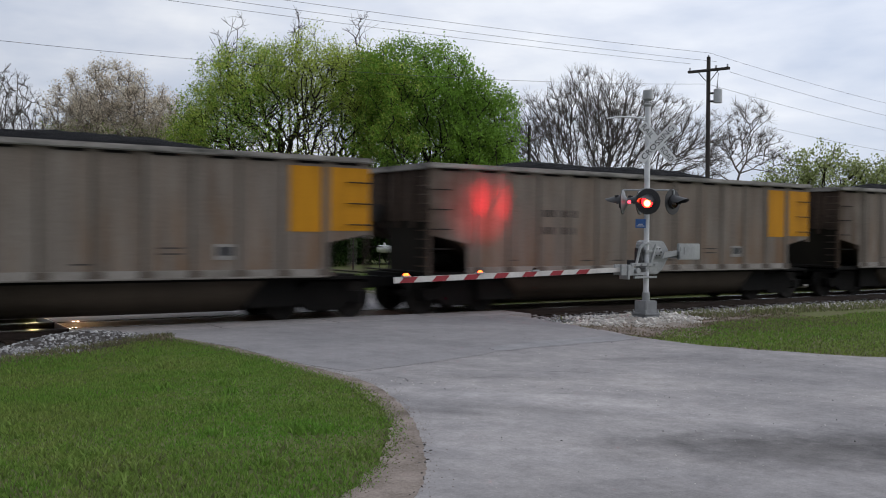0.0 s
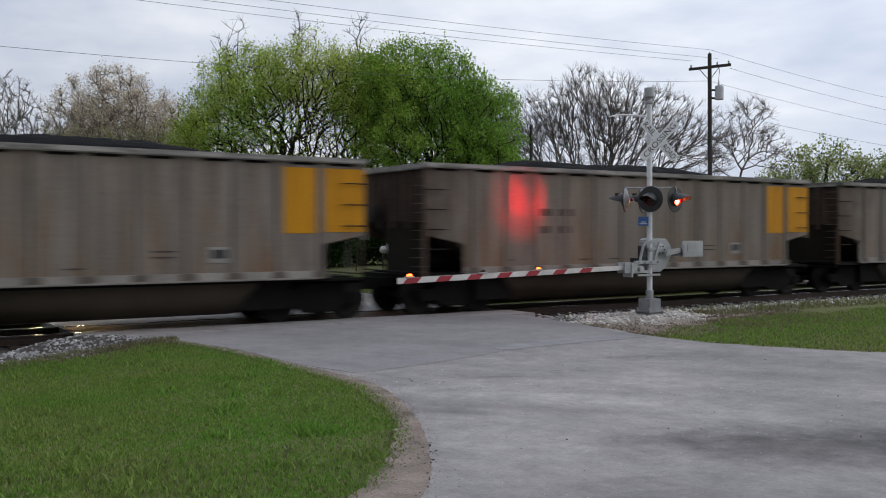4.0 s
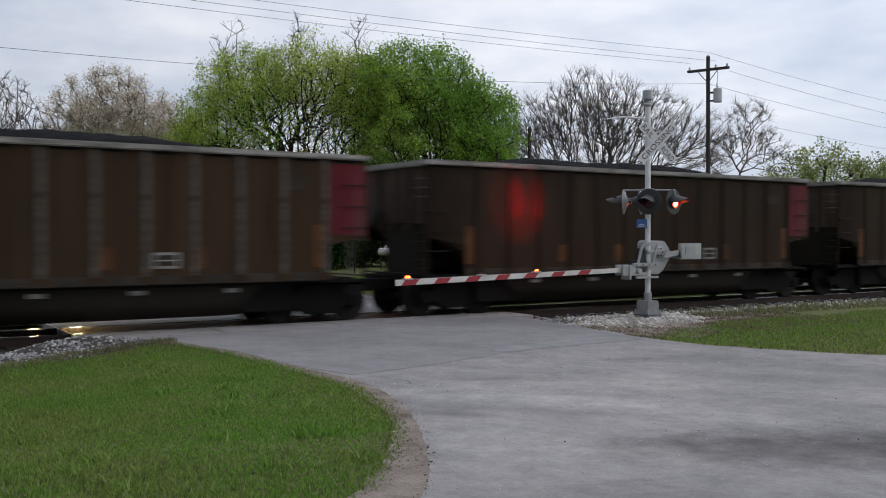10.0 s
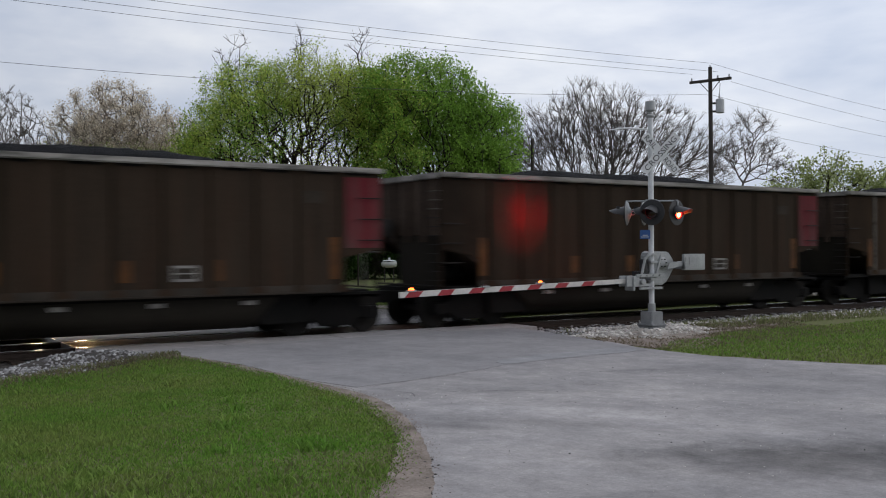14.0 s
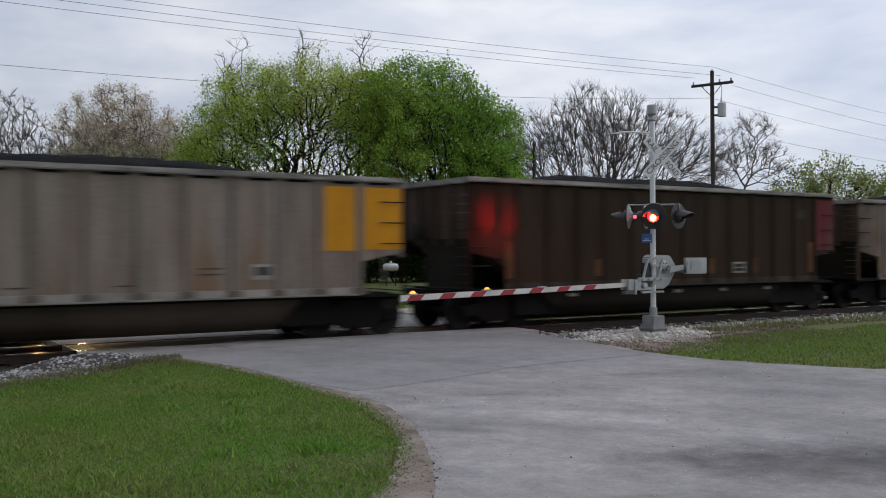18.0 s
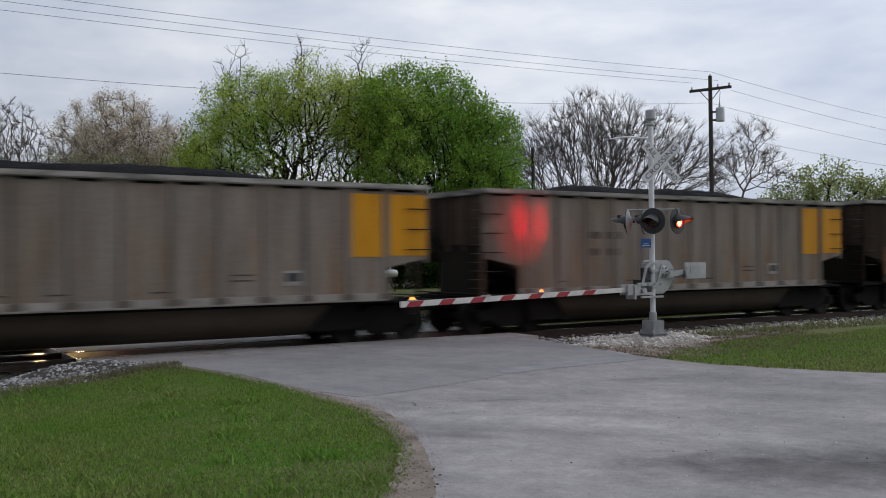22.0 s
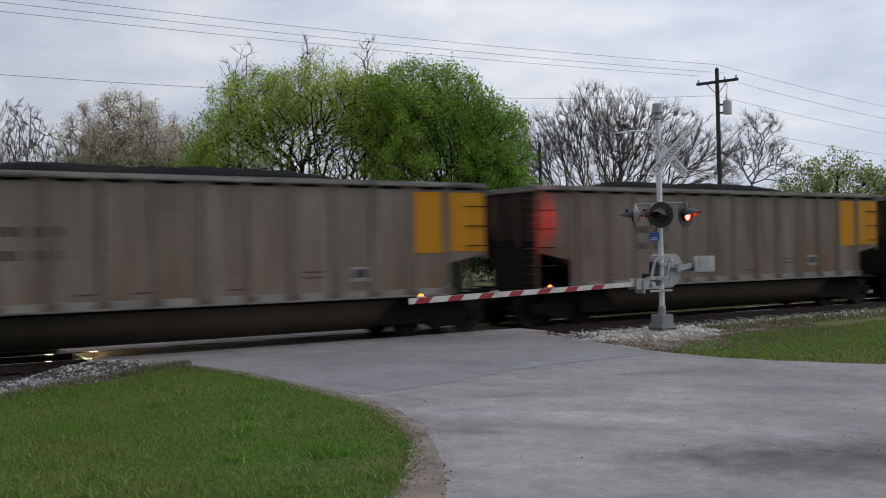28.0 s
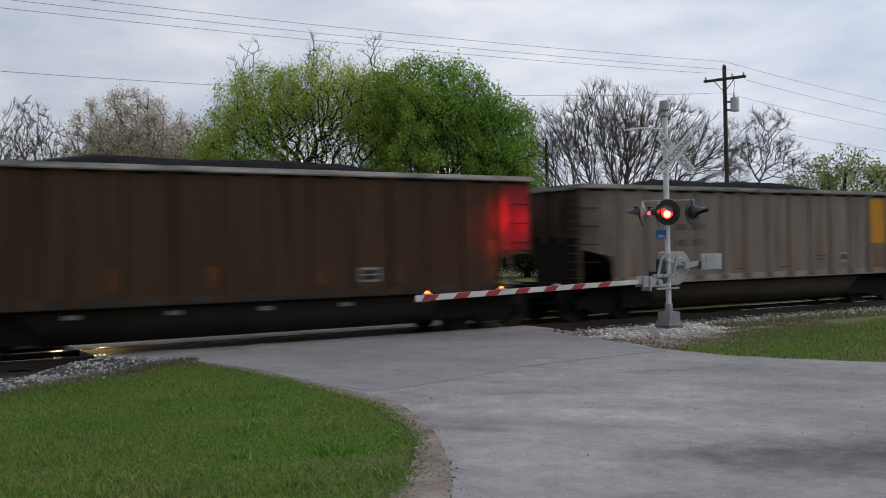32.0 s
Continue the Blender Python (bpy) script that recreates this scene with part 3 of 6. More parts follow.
ROAD_LEFT = [(-70, -1.5), (-24, 0.4), (-8, 1.7), (-1.2, 3.0), (1.1, 4.1), (2.1, 5.2), (2.57, 6.2), (2.92, 7.4), (3.1, 8.6), (3.04, 9.5), (2.5, 11.1), (1.78, 13.0), (0.8, 14.9), (-0.55, 15.75)]
ROAD_RIGHT = [(9.3, 15.75), (9.62, 14.9), (9.78, 13.6), (9.86, 12.3), (9.95, 11.1), (10.5, 9.8), (11.4, 8.7), (12.6, 7.7), (15.5, 6.3), (22, 4.9), (40, 3.2), (90, 0.5)]
flat("road", wavy(ROAD_LEFT, seed=3) + wavy(ROAD_RIGHT, seed=4) + [(90, -9), (-70, -9)], 0.0, M_ROAD, "worn pale grey asphalt road with chalky streaks")
SHOULDER = [(-8, 2.5), (-1.6, 3.9), (0.6, 4.6), (1.74, 5.39), (2.0, 5.71), (2.3, 6.1), (2.55, 6.6), (2.78, 7.2), (2.9, 7.8), (2.94, 8.55), (2.86, 9.35), (2.6, 10.3), (2.27, 11.25), (1.6, 13.1), (0.7, 14.7)]
flat("dirt_shoulder", wavy([(-8, 1.65), (-1.2, 2.95), (1.2, 4.1), (2.24, 5.2), (2.71, 6.2), (3.06, 7.4), (3.2, 8.6), (3.1, 9.6), (2.54, 11.1), (1.8, 13.0), (0.8, 14.9)], seed=5, wobble=0.012, step=0.07) + wavy([(x - 0.06, y) for x, y in SHOULDER], wobble=0.035, seed=6, step=0.09)[::-1], 0.004, M_DIRT, "bare brown dirt shoulder along the asphalt edge", "shoulder")
flat("road_apron", wavy([(3.2, 10.05), (3.9, 10.2), (4.75, 10.35), (6.2, 10.8), (7.8, 10.95), (9.8, 11.05)], wobble=0.05, seed=14) + [(9.75, 12.3), (9.66, 13.6), (9.5, 14.9), (9.2, 15.7), (-0.4, 15.7), (0.85, 14.8), (1.85, 13.0), (2.55, 11.1)], 0.005, M_APRON, "smoother grey asphalt apron before the railway crossing")
flat("road_patch", wavy([(6.3, 11.35), (7.4, 11.5), (9.55, 11.6), (9.5, 11.1), (7.8, 11.0), (6.25, 10.9), (6.3, 11.35)], wobble=0.05, seed=15)[:-1], 0.009, M_CHALK, "pale chalky strip along the apron edge")
flat("far_road", [(-0.9, 19.75), (9.2, 19.75), (7.6, 24), (8.2, 26.4), (40, 26.8), (90, 27.5), (90, 31.5), (40, 30.2), (12, 30.0), (-6, 30.6), (-60, 32), (-60, 27.5), (-5.2, 27), (-3.8, 25)], 0.0, M_ROAD, "pale asphalt road beyond the railway track")

flat("gravel_strip", wavy([(9.4, 20.4), (20, 20.5), (34, 20.45), (60, 20.4)], wobble=0.08, step=0.6, seed=16) + [(60, 24.2)] + wavy([(34, 24.0), (20, 24.2), (8.0, 24.0)], wobble=0.1, step=0.6, seed=17), 0.006, M_GRAVEL, "pale gravel strip beyond the railway", "gravel")
flat("gravel_strip", wavy([(-60, 19.5), (-20, 19.5), (-1.6, 19.45)], wobble=0.06, step=0.6, seed=66) + [(-2.0, 21.0)] + wavy([(-2.2, 21.3), (-20, 21.6), (-60, 21.6)], wobble=0.1, step=0.6, seed=67), 0.006, M_GRAVEL, "grey gravel strip beyond the railway", "gravel")
# ballast bed
def bed_height(x, y):
    d = abs(y - TRACK_Y)
    z = np.where(d < 1.55, -0.205, -0.205 - (d - 1.55) * 0.13)
    return z + 0.02 * np.sin(x * 7.1 + y * 5.3) * np.sin(y * 9.7 - x * 2.1)


tagged(sheet("ballast_bed", spread(-6, 42, 0.16, 900), np.arange(TRACK_Y - 2.9, TRACK_Y + 2.95, 0.12), bed_height, M_BALLAST, grid=None), "grey crushed-stone ballast under the railway track", "ballast", kind="structure")

track = thing("railway_track", "rusty steel rails on weathered wooden ties in ballast", "track")
for y in (-0.7525, 0.7525):
    prof = [(-0.07, -0.17), (0.07, -0.17), (0.065, -0.155), (0.012, -0.14), (0.012, -0.045), (0.036, -0.035), (0.036, -0.006), (-0.036, -0.006), (-0.036, -0.035), (-0.012, -0.045), (-0.012, -0.14), (-0.065, -0.155)]
    rail = part("rail", Geo().prism([(TRACK_Y + y + a, b) for a, b in prof], -700, 700, "x"), M_RAIL, track)
    part("rail_head", Geo().prism([(TRACK_Y + y + a, b) for a, b in ((-0.035, -0.006), (0.035, -0.006), (0.03, 0.0), (-0.03, 0.0))], -700, 700, "x"), M_RAILTOP, rail, "polished running surface")
rnd = random.Random(11)
tie = link("tie", Geo().box(-0.115, 0.115, -1.3, 1.3, -0.18, 0), M_TIE, track, 0.012)
tie.matrix_basis = pose(-6, TRACK_Y, -0.168)
for i in range(1, 100):
    t = new("tie", tie.data)
    t.parent = track
    t.matrix_basis = pose(-6 + 0.53 * i + rnd.uniform(-0.03, 0.03), TRACK_Y + rnd.uniform(-0.05, 0.05), -0.168 + rnd.uniform(-0.006, 0.01), 0, 0, rnd.uniform(-1.5, 1.5))

# crossing panels, their ends cut along the line of the road
crossing = tagged(thing("crossing_surface", "red-brown concrete crossing panels between the rails", "crossing"), kind="structure")


def panel(x0, x1, y0, y1, z=0.0):
    slant = lambda x, y: x + 0.03 * (y - 19.9)
    return Geo().prism([(slant(x0, y0), y0), (slant(x1, y0), y0), (slant(x1, y1), y1), (slant(x0, y1), y1)], z - 0.16, z, "z")


for x0 in (4.74, 7.44, 10.14, 12.84):
    for y0, y1, z in ((19.08, 20.34, 0.0), (20.53, 21.83, -0.008), (22.02, 24.0, 0.0)):
        part("panel", panel(x0 + 0.012, x0 + 2.688, y0, y1, z), M_ROAD if y0 < 20 else M_PANEL if y0 < 22 else M_APRON, crossing, bevel=0.008)
edge = Geo()
for y0, y1 in ((19.12, 20.34), (20.53, 21.83), (22.02, 23.98)):
    edge.add(panel(4.69, 4.725, y0, y1, 0.004).v, panel(4.69, 4.725, y0, y1, 0.004).f)
part("edge_bar", edge, M_GALV, crossing, "pale steel bar along the panel ends")


def ico():
    bm = bmesh.new()
    bmesh.ops.create_icosphere(bm, subdivisions=1, radius=1)
    v = np.array([p.co for p in bm.verts])
    f = np.array([[p.index for p in q.verts] for q in bm.faces])
    bm.free()
    return v, f


ICO_V, ICO_F = ico()


def stones(name, spots, sizes, material, label, seed):
    """Loose stones: uneven lumps at the given places."""
    r = np.random.RandomState(seed)
    n = len(spots)
    v = np.repeat(ICO_V[None], n, 0) * (1 + r.uniform(-0.28, 0.28, (n, len(ICO_V), 1)))
    v *= sizes[:, None, None] * r.uniform(0.6, 1.25, (n, 1, 3)) * np.array([1, 1, 0.7])
    a = r.uniform(0, math.tau, n)
    c, s = np.cos(a)[:, None], np.sin(a)[:, None]
    v = np.stack([v[..., 0] * c - v[..., 1] * s, v[..., 0] * s + v[..., 1] * c, v[..., 2]], -1) + spots[:, None]
    f = ICO_F[None] + (np.arange(n) * len(ICO_V))[:, None, None]
    return tagged(big_mesh(name, v.reshape(-1, 3), f.reshape(-1, 3), material), label, "stones", kind="stuff")


def scatter(n, x0, x1, y0, y1, seed, keep=None, height=ground_height, lift=0.0):
    r = np.random.RandomState(seed)
    x, y = r.uniform(x0, x1, n), r.uniform(y0, y1, n)
    if keep is not None:
        k = keep(x, y, r)
        x, y = x[k], y[k]
    return np.stack([*site(x, y), height(x, y) + lift], 1), r.uniform(0.025, 0.06, len(x))


def heap_height(x, y):
    return ground_height(x, y) + 0.11 * np.clip(1 - ((y - 15.25) / 0.75) ** 2, 0, 1) * np.clip((0.3 - x) / 0.8, 0, 1)


tagged(sheet("ballast_heap", np.arange(-9, 0.6, 0.1), np.arange(12.5, 16.1, 0.1), lambda x, y: heap_height(x, y) + 0.012, M_BALLAST, lambda x, y: (y > np.clip(14.25 + 0.85 * x, 12.2, 14.3) + 0.12 * np.sin(x * 5)) & (x < 0.25) & (y < 15.95 + np.minimum(0, (x + 0.97) * 1.05))), "grey ballast shoulder beside the crossing", "ballast", kind="structure")
p, s = scatter(17000, -9, 0.6, 12.4, 16.3, 21, lambda x, y, r: (y > np.clip(14.35 + 0.85 * x, 12.2, 14.4) + 0.25 * np.sin(x * 2.2) + 0.2 * r.rand(len(x))) & (y < 15.95 + np.minimum(0, (x + 0.97) * 1.05)) & (x < 0.45 - 0.5 * np.abs(y - 14.9) + 0.25 * r.rand(len(x))) & (r.rand(len(x)) < (0.3 + 0.5 * np.sin(x * 1.7 + y * 3) ** 2) * np.clip(1.35 + 0.22 * x, 0.3, 1)), heap_height, 0.012)
stones("loose_ballast", p, s * 0.68, M_STONE, "loose grey and white ballast stones beside the crossing", 22)
def bed_or_ground(x, y):
    a, b = site(x, y)
    return np.where(np.abs(b - TRACK_Y) < 2.9, np.maximum(ground_height(x, y), bed_height(a, b)), ground_height(x, y))


p, s = scatter(11000, 9.6, 33, 13.9, 16.75, 23, lambda x, y, r: (y > 14.3 + 0.35 * np.sin(x * 1.1) - 0.02 * (x - 12) - 0.9 * (x < 14)) & (r.rand(len(x)) < np.clip(1.15 - 0.022 * (x - 10), 0.4, 1)), bed_or_ground, 0.01)
stones("loose_ballast", p, s * 0.95, M_STONE, "loose grey ballast stones along the track shoulder", 24)


def mound_height(x, y):
    d = ((x - 11.9) / 2.3) ** 2 + ((y - 13.35) / 1.15) ** 2
    return -0.06 + 0.19 * np.clip(1.0 + 0.3 * np.sin(x * 2.3 + y * 3.1) * np.sin(y * 4.2 + 1) - d, 0, 1) + 0.012 * np.sin(x * 9 + y * 4) * np.sin(y * 11 - x * 3)


tagged(sheet("limestone_mound", np.arange(9.1, 14.8, 0.09), np.arange(11.8, 15.0, 0.09), mound_height, M_GRAVEL, lambda x, y: ((x - 11.9) / 2.3) ** 2 + ((y - 13.35) / 1.15) ** 2 < 1.4), "low mound of pale crushed limestone round the signal foot", "gravel", kind="structure")
p, s = scatter(2600, 9.5, 14.4, 12.2, 14.8, 25, lambda x, y, r: (((x - 11.9) / 2.4) ** 2 + ((y - 13.5) / 1.0) ** 2 < 0.75 + 0.5 * r.rand(len(x))) & (r.rand(len(x)) < 0.85), mound_height)
stones("limestone_chips", p, s * 0.9, M_WHITESTONE, "white limestone chips heaped round the signal foot", 26)
flat("dirt_patch", wavy([(9.95, 12.9), (10.0, 11.6), (10.4, 11.0), (11.3, 10.9), (12.4, 11.6), (12.9, 12.6), (11.8, 13.2), (10.5, 13.6), (9.95, 12.9)], wobble=0.1, seed=8)[:-1], -0.002, M_DIRT, "bare brown dirt between road edge and gravel", "dirt")
flat("dry_verge", wavy([(13.0, 12.6), (15, 13.0), (18, 13.4), (24, 13.65), (40, 13.7)], wobble=0.1, seed=18) + [(40, 14.9)] + wavy([(24, 14.8), (18, 14.7), (13.2, 14.4)], wobble=0.1, seed=19), -0.003, M_DIRT, "dry brown dirt verge along the ballast", "dirt")

p, s = scatter(9000, 10.2, 33, 13.4, 15.6, 27, lambda x, y, r: np.abs(y - 14.45 - 0.01 * (x - 13)) < 0.34 * np.abs(r.standard_normal(len(x))), bed_or_ground, 0.012)
stones("limestone_chips", p, s * 1.1, M_WHITESTONE, "white limestone chips strewn along the ballast", 28)


def blades(name, spots, heights, material, label, seed, width=0.012, lean=0.5):
    """Grass: one bent blade of two faces at each place."""
    r = np.random.RandomState(seed)
    n = len(spots)
    a, b = r.uniform(0, math.tau, n), r.uniform(0, math.tau, n)
    side = np.stack([np.cos(a), np.sin(a), np.zeros(n)], 1) * (width * r.uniform(0.6, 1.4, n))[:, None]
    tip = np.stack([np.cos(b) * lean, np.sin(b) * lean, np.ones(n)], 1) * heights[:, None] * r.uniform(0.5, 1.3, (n, 1))
    mid = tip * np.array([0.35, 0.35, 0.6])
    v = np.stack([spots - side, spots + side, spots + mid + side * 0.7, spots + mid - side * 0.7, spots + tip], 1)
    i = (np.arange(n) * 5)[:, None]
    f = np.concatenate([i + [[0, 1, 2]], i + [[0, 2, 3]], i + [[3, 2, 4]]])
    return tagged(big_mesh(name, v.reshape(-1, 3), f, material), label, "grass", kind="stuff")


SHO_Y = np.array([q[1] for q in SHOULDER] + [15.0])
SHO_X = np.array([q[0] for q in SHOULDER] + [0.2])


def left_lawn(x, y, r):
    edge = np.interp(y, SHO_Y, SHO_X) + 0.05 * np.sin(y * 2.3) + 0.05 * np.sin(y * 7.1) + 0.08 - 0.11 * r.exponential(1.0, len(x))
    return (x < edge) & (y < np.clip(14.4 + 0.85 * x, 12.3, 14.75) + 0.2 * np.sin(x * 3) - 0.3 * r.rand(len(x)))


ROL_X = np.array([q[0] for q in ROAD_LEFT])
ROL_Y = np.array([q[1] for q in ROAD_LEFT])
ROR_X = np.array([q[0] for q in ROAD_RIGHT[3:]])
ROR_Y = np.array([q[1] for q in ROAD_RIGHT[3:]])


def right_lawn(x, y, r):
    edge = np.interp(x, ROR_X, ROR_Y) + 0.12 * np.abs(r.standard_normal(len(x)))
    patch = ((x - 11.6) / 2.3) ** 2 + ((y - 13.1) / 1.25) ** 2
    dirt = (x < 12.6) & (y > 11.0 + 0.66 * (x - 9.8) - 0.25 * r.rand(len(x)))
    return (y > edge) & (patch > 0.95) & ~dirt & (y < 12.62 + 0.12 * np.sin(x * 1.7) - 0.5 * r.rand(len(x)) ** 2)


p, _ = scatter(330000, -8, 3.2, 2.6, 15, 31, left_lawn)
lush = 0.5 + 0.5 * np.sin(p[:, 0] * 1.3 + 2.0 * np.sin(p[:, 1] * 0.7)) * np.sin(p[:, 1] * 0.9 + 0.6)
blades("grass", p, 0.018 + 0.028 * lush, M_GRASS, "green spring lawn grass beside the road", 33, 0.0075)
p, _ = scatter(26000, -9, 3, 2.6, 15.2, 34, lambda x, y, r: left_lawn(x, y, r) & ((y < 7.0) | (y > 12.9 + 0.8 * x)) & (r.rand(len(x)) < 0.75))
blades("dry_grass", p, np.full(len(p), 0.055), M_DRYGRASS, "dry straw-coloured grass among the lawn", 35)
p, _ = scatter(150000, 10, 40, 4.0, 15, 36, right_lawn)
blades("grass", p, np.full(len(p), 0.045), M_GRASS, "green spring lawn grass beyond the junction", 37, 0.013)
p, _ = scatter(12000, 10, 40, 12.2, 15, 38, lambda x, y, r: (y > 13.2) & (y < 14.6) & (((x - 11.6) / 2.5) ** 2 + ((y - 13.0) / 1.7) ** 2 > 1.0))
blades("dry_grass", p, np.full(len(p), 0.1), M_DRYGRASS, "dry straw-coloured grass along the ballast", 39, 0.016)
p, _ = scatter(40000, 10, 40, 4.0, 15, 72, right_lawn)
blades("dry_grass", p, np.full(len(p), 0.05), M_DRYGRASS, "dry straw among the lawn beyond the junction", 73, 0.013)
# dry fringe between lawn and ballast
p, _ = scatter(26000, -9, 1.2, 12.0, 15.2, 44, lambda x, y, r: (np.abs(y - np.clip(14.5 + 0.85 * x, 12.3, 14.9)) < 0.3 * np.abs(r.standard_normal(len(x)))) & (x < 0.9))
blades("dry_grass", p, np.full(len(p), 0.07), M_DRYGRASS, "dry brown grass fringe along the ballast", 45, 0.01)
# dead thatch between lawn and dirt shoulder, and thin dry growth on the bare ground by the signal
p, _ = scatter(150000, -4, 3.3, 3.4, 14.5, 54, lambda x, y, r: np.abs(x - np.interp(y, SHO_Y, SHO_X) - 0.02) < 0.14 * np.abs(r.standard_normal(len(x))), lambda x, y: 0 * x)
blades("thatch", p, np.full(len(p), 0.013), M_THATCH, "dead brown thatch along the lawn edge", 55, 0.006, 1.6)
p, _ = scatter(9000, 9.7, 17, 10.9, 14.4, 56, lambda x, y, r: (y > np.interp(x, ROR_X, ROR_Y) + 0.15) & (r.rand(len(x)) < 0.25 + 0.75 * np.sin(x * 2.1 + y) ** 2))
blades("thatch", p, np.full(len(p), 0.05), M_THATCH, "thin dry growth on bare ground by the signal", 57, 0.012, 1.0)
p, _ = scatter(15000, 13.0, 36, 12.6, 14.4, 58, lambda x, y, r: (y > np.clip(12.8 + 0.13 * (x - 13), 12.5, 13.8)) & (r.rand(len(x)) < 0.35 + 0.65 * np.sin(x * 1.9 + 2 * y) ** 2))
blades("thatch", p, np.full(len(p), 0.05), M_THATCH, "brown dry weeds along the ballast", 59, 0.014, 0.8)
p, _ = scatter(40000, -9, 0.9, 11.8, 15.3, 60, lambda x, y, r: np.abs(y - np.clip(14.45 + 0.85 * x, 12.4, 14.8)) < 0.32 * np.abs(r.standard_normal(len(x))))
blades("thatch", p, np.full(len(p), 0.06), M_THATCH, "brown dry growth between lawn and ballast", 61, 0.01, 0.9)
r62 = np.random.RandomState(62)
# grit on the road
p, s = scatter(5000, 2.6, 14, 4.2, 11, 46, lambda x, y, r: (r.rand(len(x)) < 0.1 + 0.8 * np.exp(-((y - (11.4 - 0.62 * x)) / 0.35) ** 2)) & (x > np.interp(y, SHO_Y, SHO_X) + 0.3), lambda x, y: 0 * x + 0.002)
stones("road_grit", p, s * 0.15, M_WHITESTONE, "pale loose grit strewn on the asphalt", 47)
p, s = scatter(2600, 0.5, 3.6, 3.6, 6.4, 48, lambda x, y, r: (np.abs(x - np.interp(y, ROL_Y, ROL_X) - 0.15) < 0.05 * np.abs(r.standard_normal(len(x)))), lambda x, y: 0 * x)
stones("road_crumbs", p, s * 0.28, M_BALLAST, "dark asphalt crumbs along the broken road edge", 49)
# dust and crumbs of dirt that feather the edge of the road
p, s = scatter(30000, -1, 3.9, 3.3, 13.5, 62, lambda x, y, r: np.abs(x - np.interp(y, ROL_Y, ROL_X) - 0.15) < 0.13 * np.abs(r.standard_normal(len(x))), lambda x, y: 0 * x + 0.003)
stones("road_dust", p, s * r62.uniform(0.05, 0.14, len(s)), M_DIRT, "brown dust and crumbs along the road edge", 63)
# old cracks and seams in the asphalt
crack = Geo()
for n, (pts, w) in enumerate((([(3.3, 9.98), (3.9, 10.14), (4.75, 10.3), (6.2, 10.74)], 0.010), ([(4.2, 9.2), (4.7, 9.0), (5.3, 8.75), (5.7, 8.5)], 0.011), ([(5.2, 9.3), (5.8, 9.05), (6.6, 8.6), (7.2, 8.2)], 0.010),
                              ([(4.6, 8.1), (5.1, 7.7), (5.5, 7.55)], 0.012), ([(6.8, 9.6), (7.6, 9.4), (8.9, 8.9)], 0.009), ([(3.55, 9.55), (3.75, 9.3), (3.7, 9.05)], 0.016))):
    line = wavy(pts, 0.09, 0.025, 80 + n)
    r80 = random.Random(90 + n)
    side = [(*site(x, y), w * r80.uniform(0.15, 1.0)) for x, y in line]
    crack.add([(x, y - h, 0.0095) for x, y, h in side] + [(x, y + h, 0.0095) for x, y, h in side], [(i, i + 1, len(side) + i + 1, len(side) + i) for i in range(len(side) - 1)])
tagged(link("road_cracks", crack, M_TAR), "thin dark cracks and seams in the asphalt", "cracks", kind="stuff")
p, s = scatter(110, 3.4, 13, 4.4, 14.5, 64, lambda x, y, r: (x > np.interp(y, ROL_Y, ROL_X) + 0.4) & (y > 5 - 0.1 * x) & (x < 9.4 + np.clip(11 - y, 0, 4)), lambda x, y: 0 * x + 0.004)
stones("road_specks", p, s * 0.17, M_TAR, "dark specks of tar and grit on the asphalt", 65)
# grass thinning out over the bare shoulder
p, _ = scatter(150000, -4, 3.4, 3.4, 14.6, 70, lambda x, y, r: (x > np.interp(y, SHO_Y, SHO_X) - 0.1) & (x - np.interp(y, SHO_Y, SHO_X) < 0.1 * np.abs(r.standard_normal(len(x)))), lambda x, y: 0 * x)
blades("grass", p, np.full(len(p), 0.02), M_GRASS, "thin grass straggling over the bare shoulder", 71, 0.0065, 0.9)
# taller tufts in the lawn
r40 = np.random.RandomState(40)
c = np.stack([r40.uniform(-3.5, 2.2, 70), r40.uniform(5.2, 13.2, 70)], 1)
c = c[left_lawn(c[:, 0] + 0.4, c[:, 1], r40)]
p = np.repeat(c, 45, 0) + r40.normal(0, 0.09, (len(c) * 45, 2))
p = np.column_stack([*site(p[:, 0], p[:, 1]), ground_height(p[:, 0], p[:, 1])])
blades("weed_tufts", p, np.full(len(p), 0.085), M_GRASS, "taller green weed tufts in the lawn", 41, 0.012, 0.8)
# grass beyond the track
p, _ = scatter(60000, -20, 60, 20.6, 33, 42, lambda x, y, r: ((x > 8.9 - 0.3 * (y - 20)) & (y > 24.1) | (x < -2.4 - 0.3 * (y - 20))) & ((y < 26.3) | (y > 30.4)))
blades("grass", p, np.full(len(p), 0.12), M_GRASS, "green grass beyond the railway", 43, 0.03)

# ---- coal train ----
HALF, WIDE, TOP = 7.29, 1.55, 3.86
PITCH = 16.18


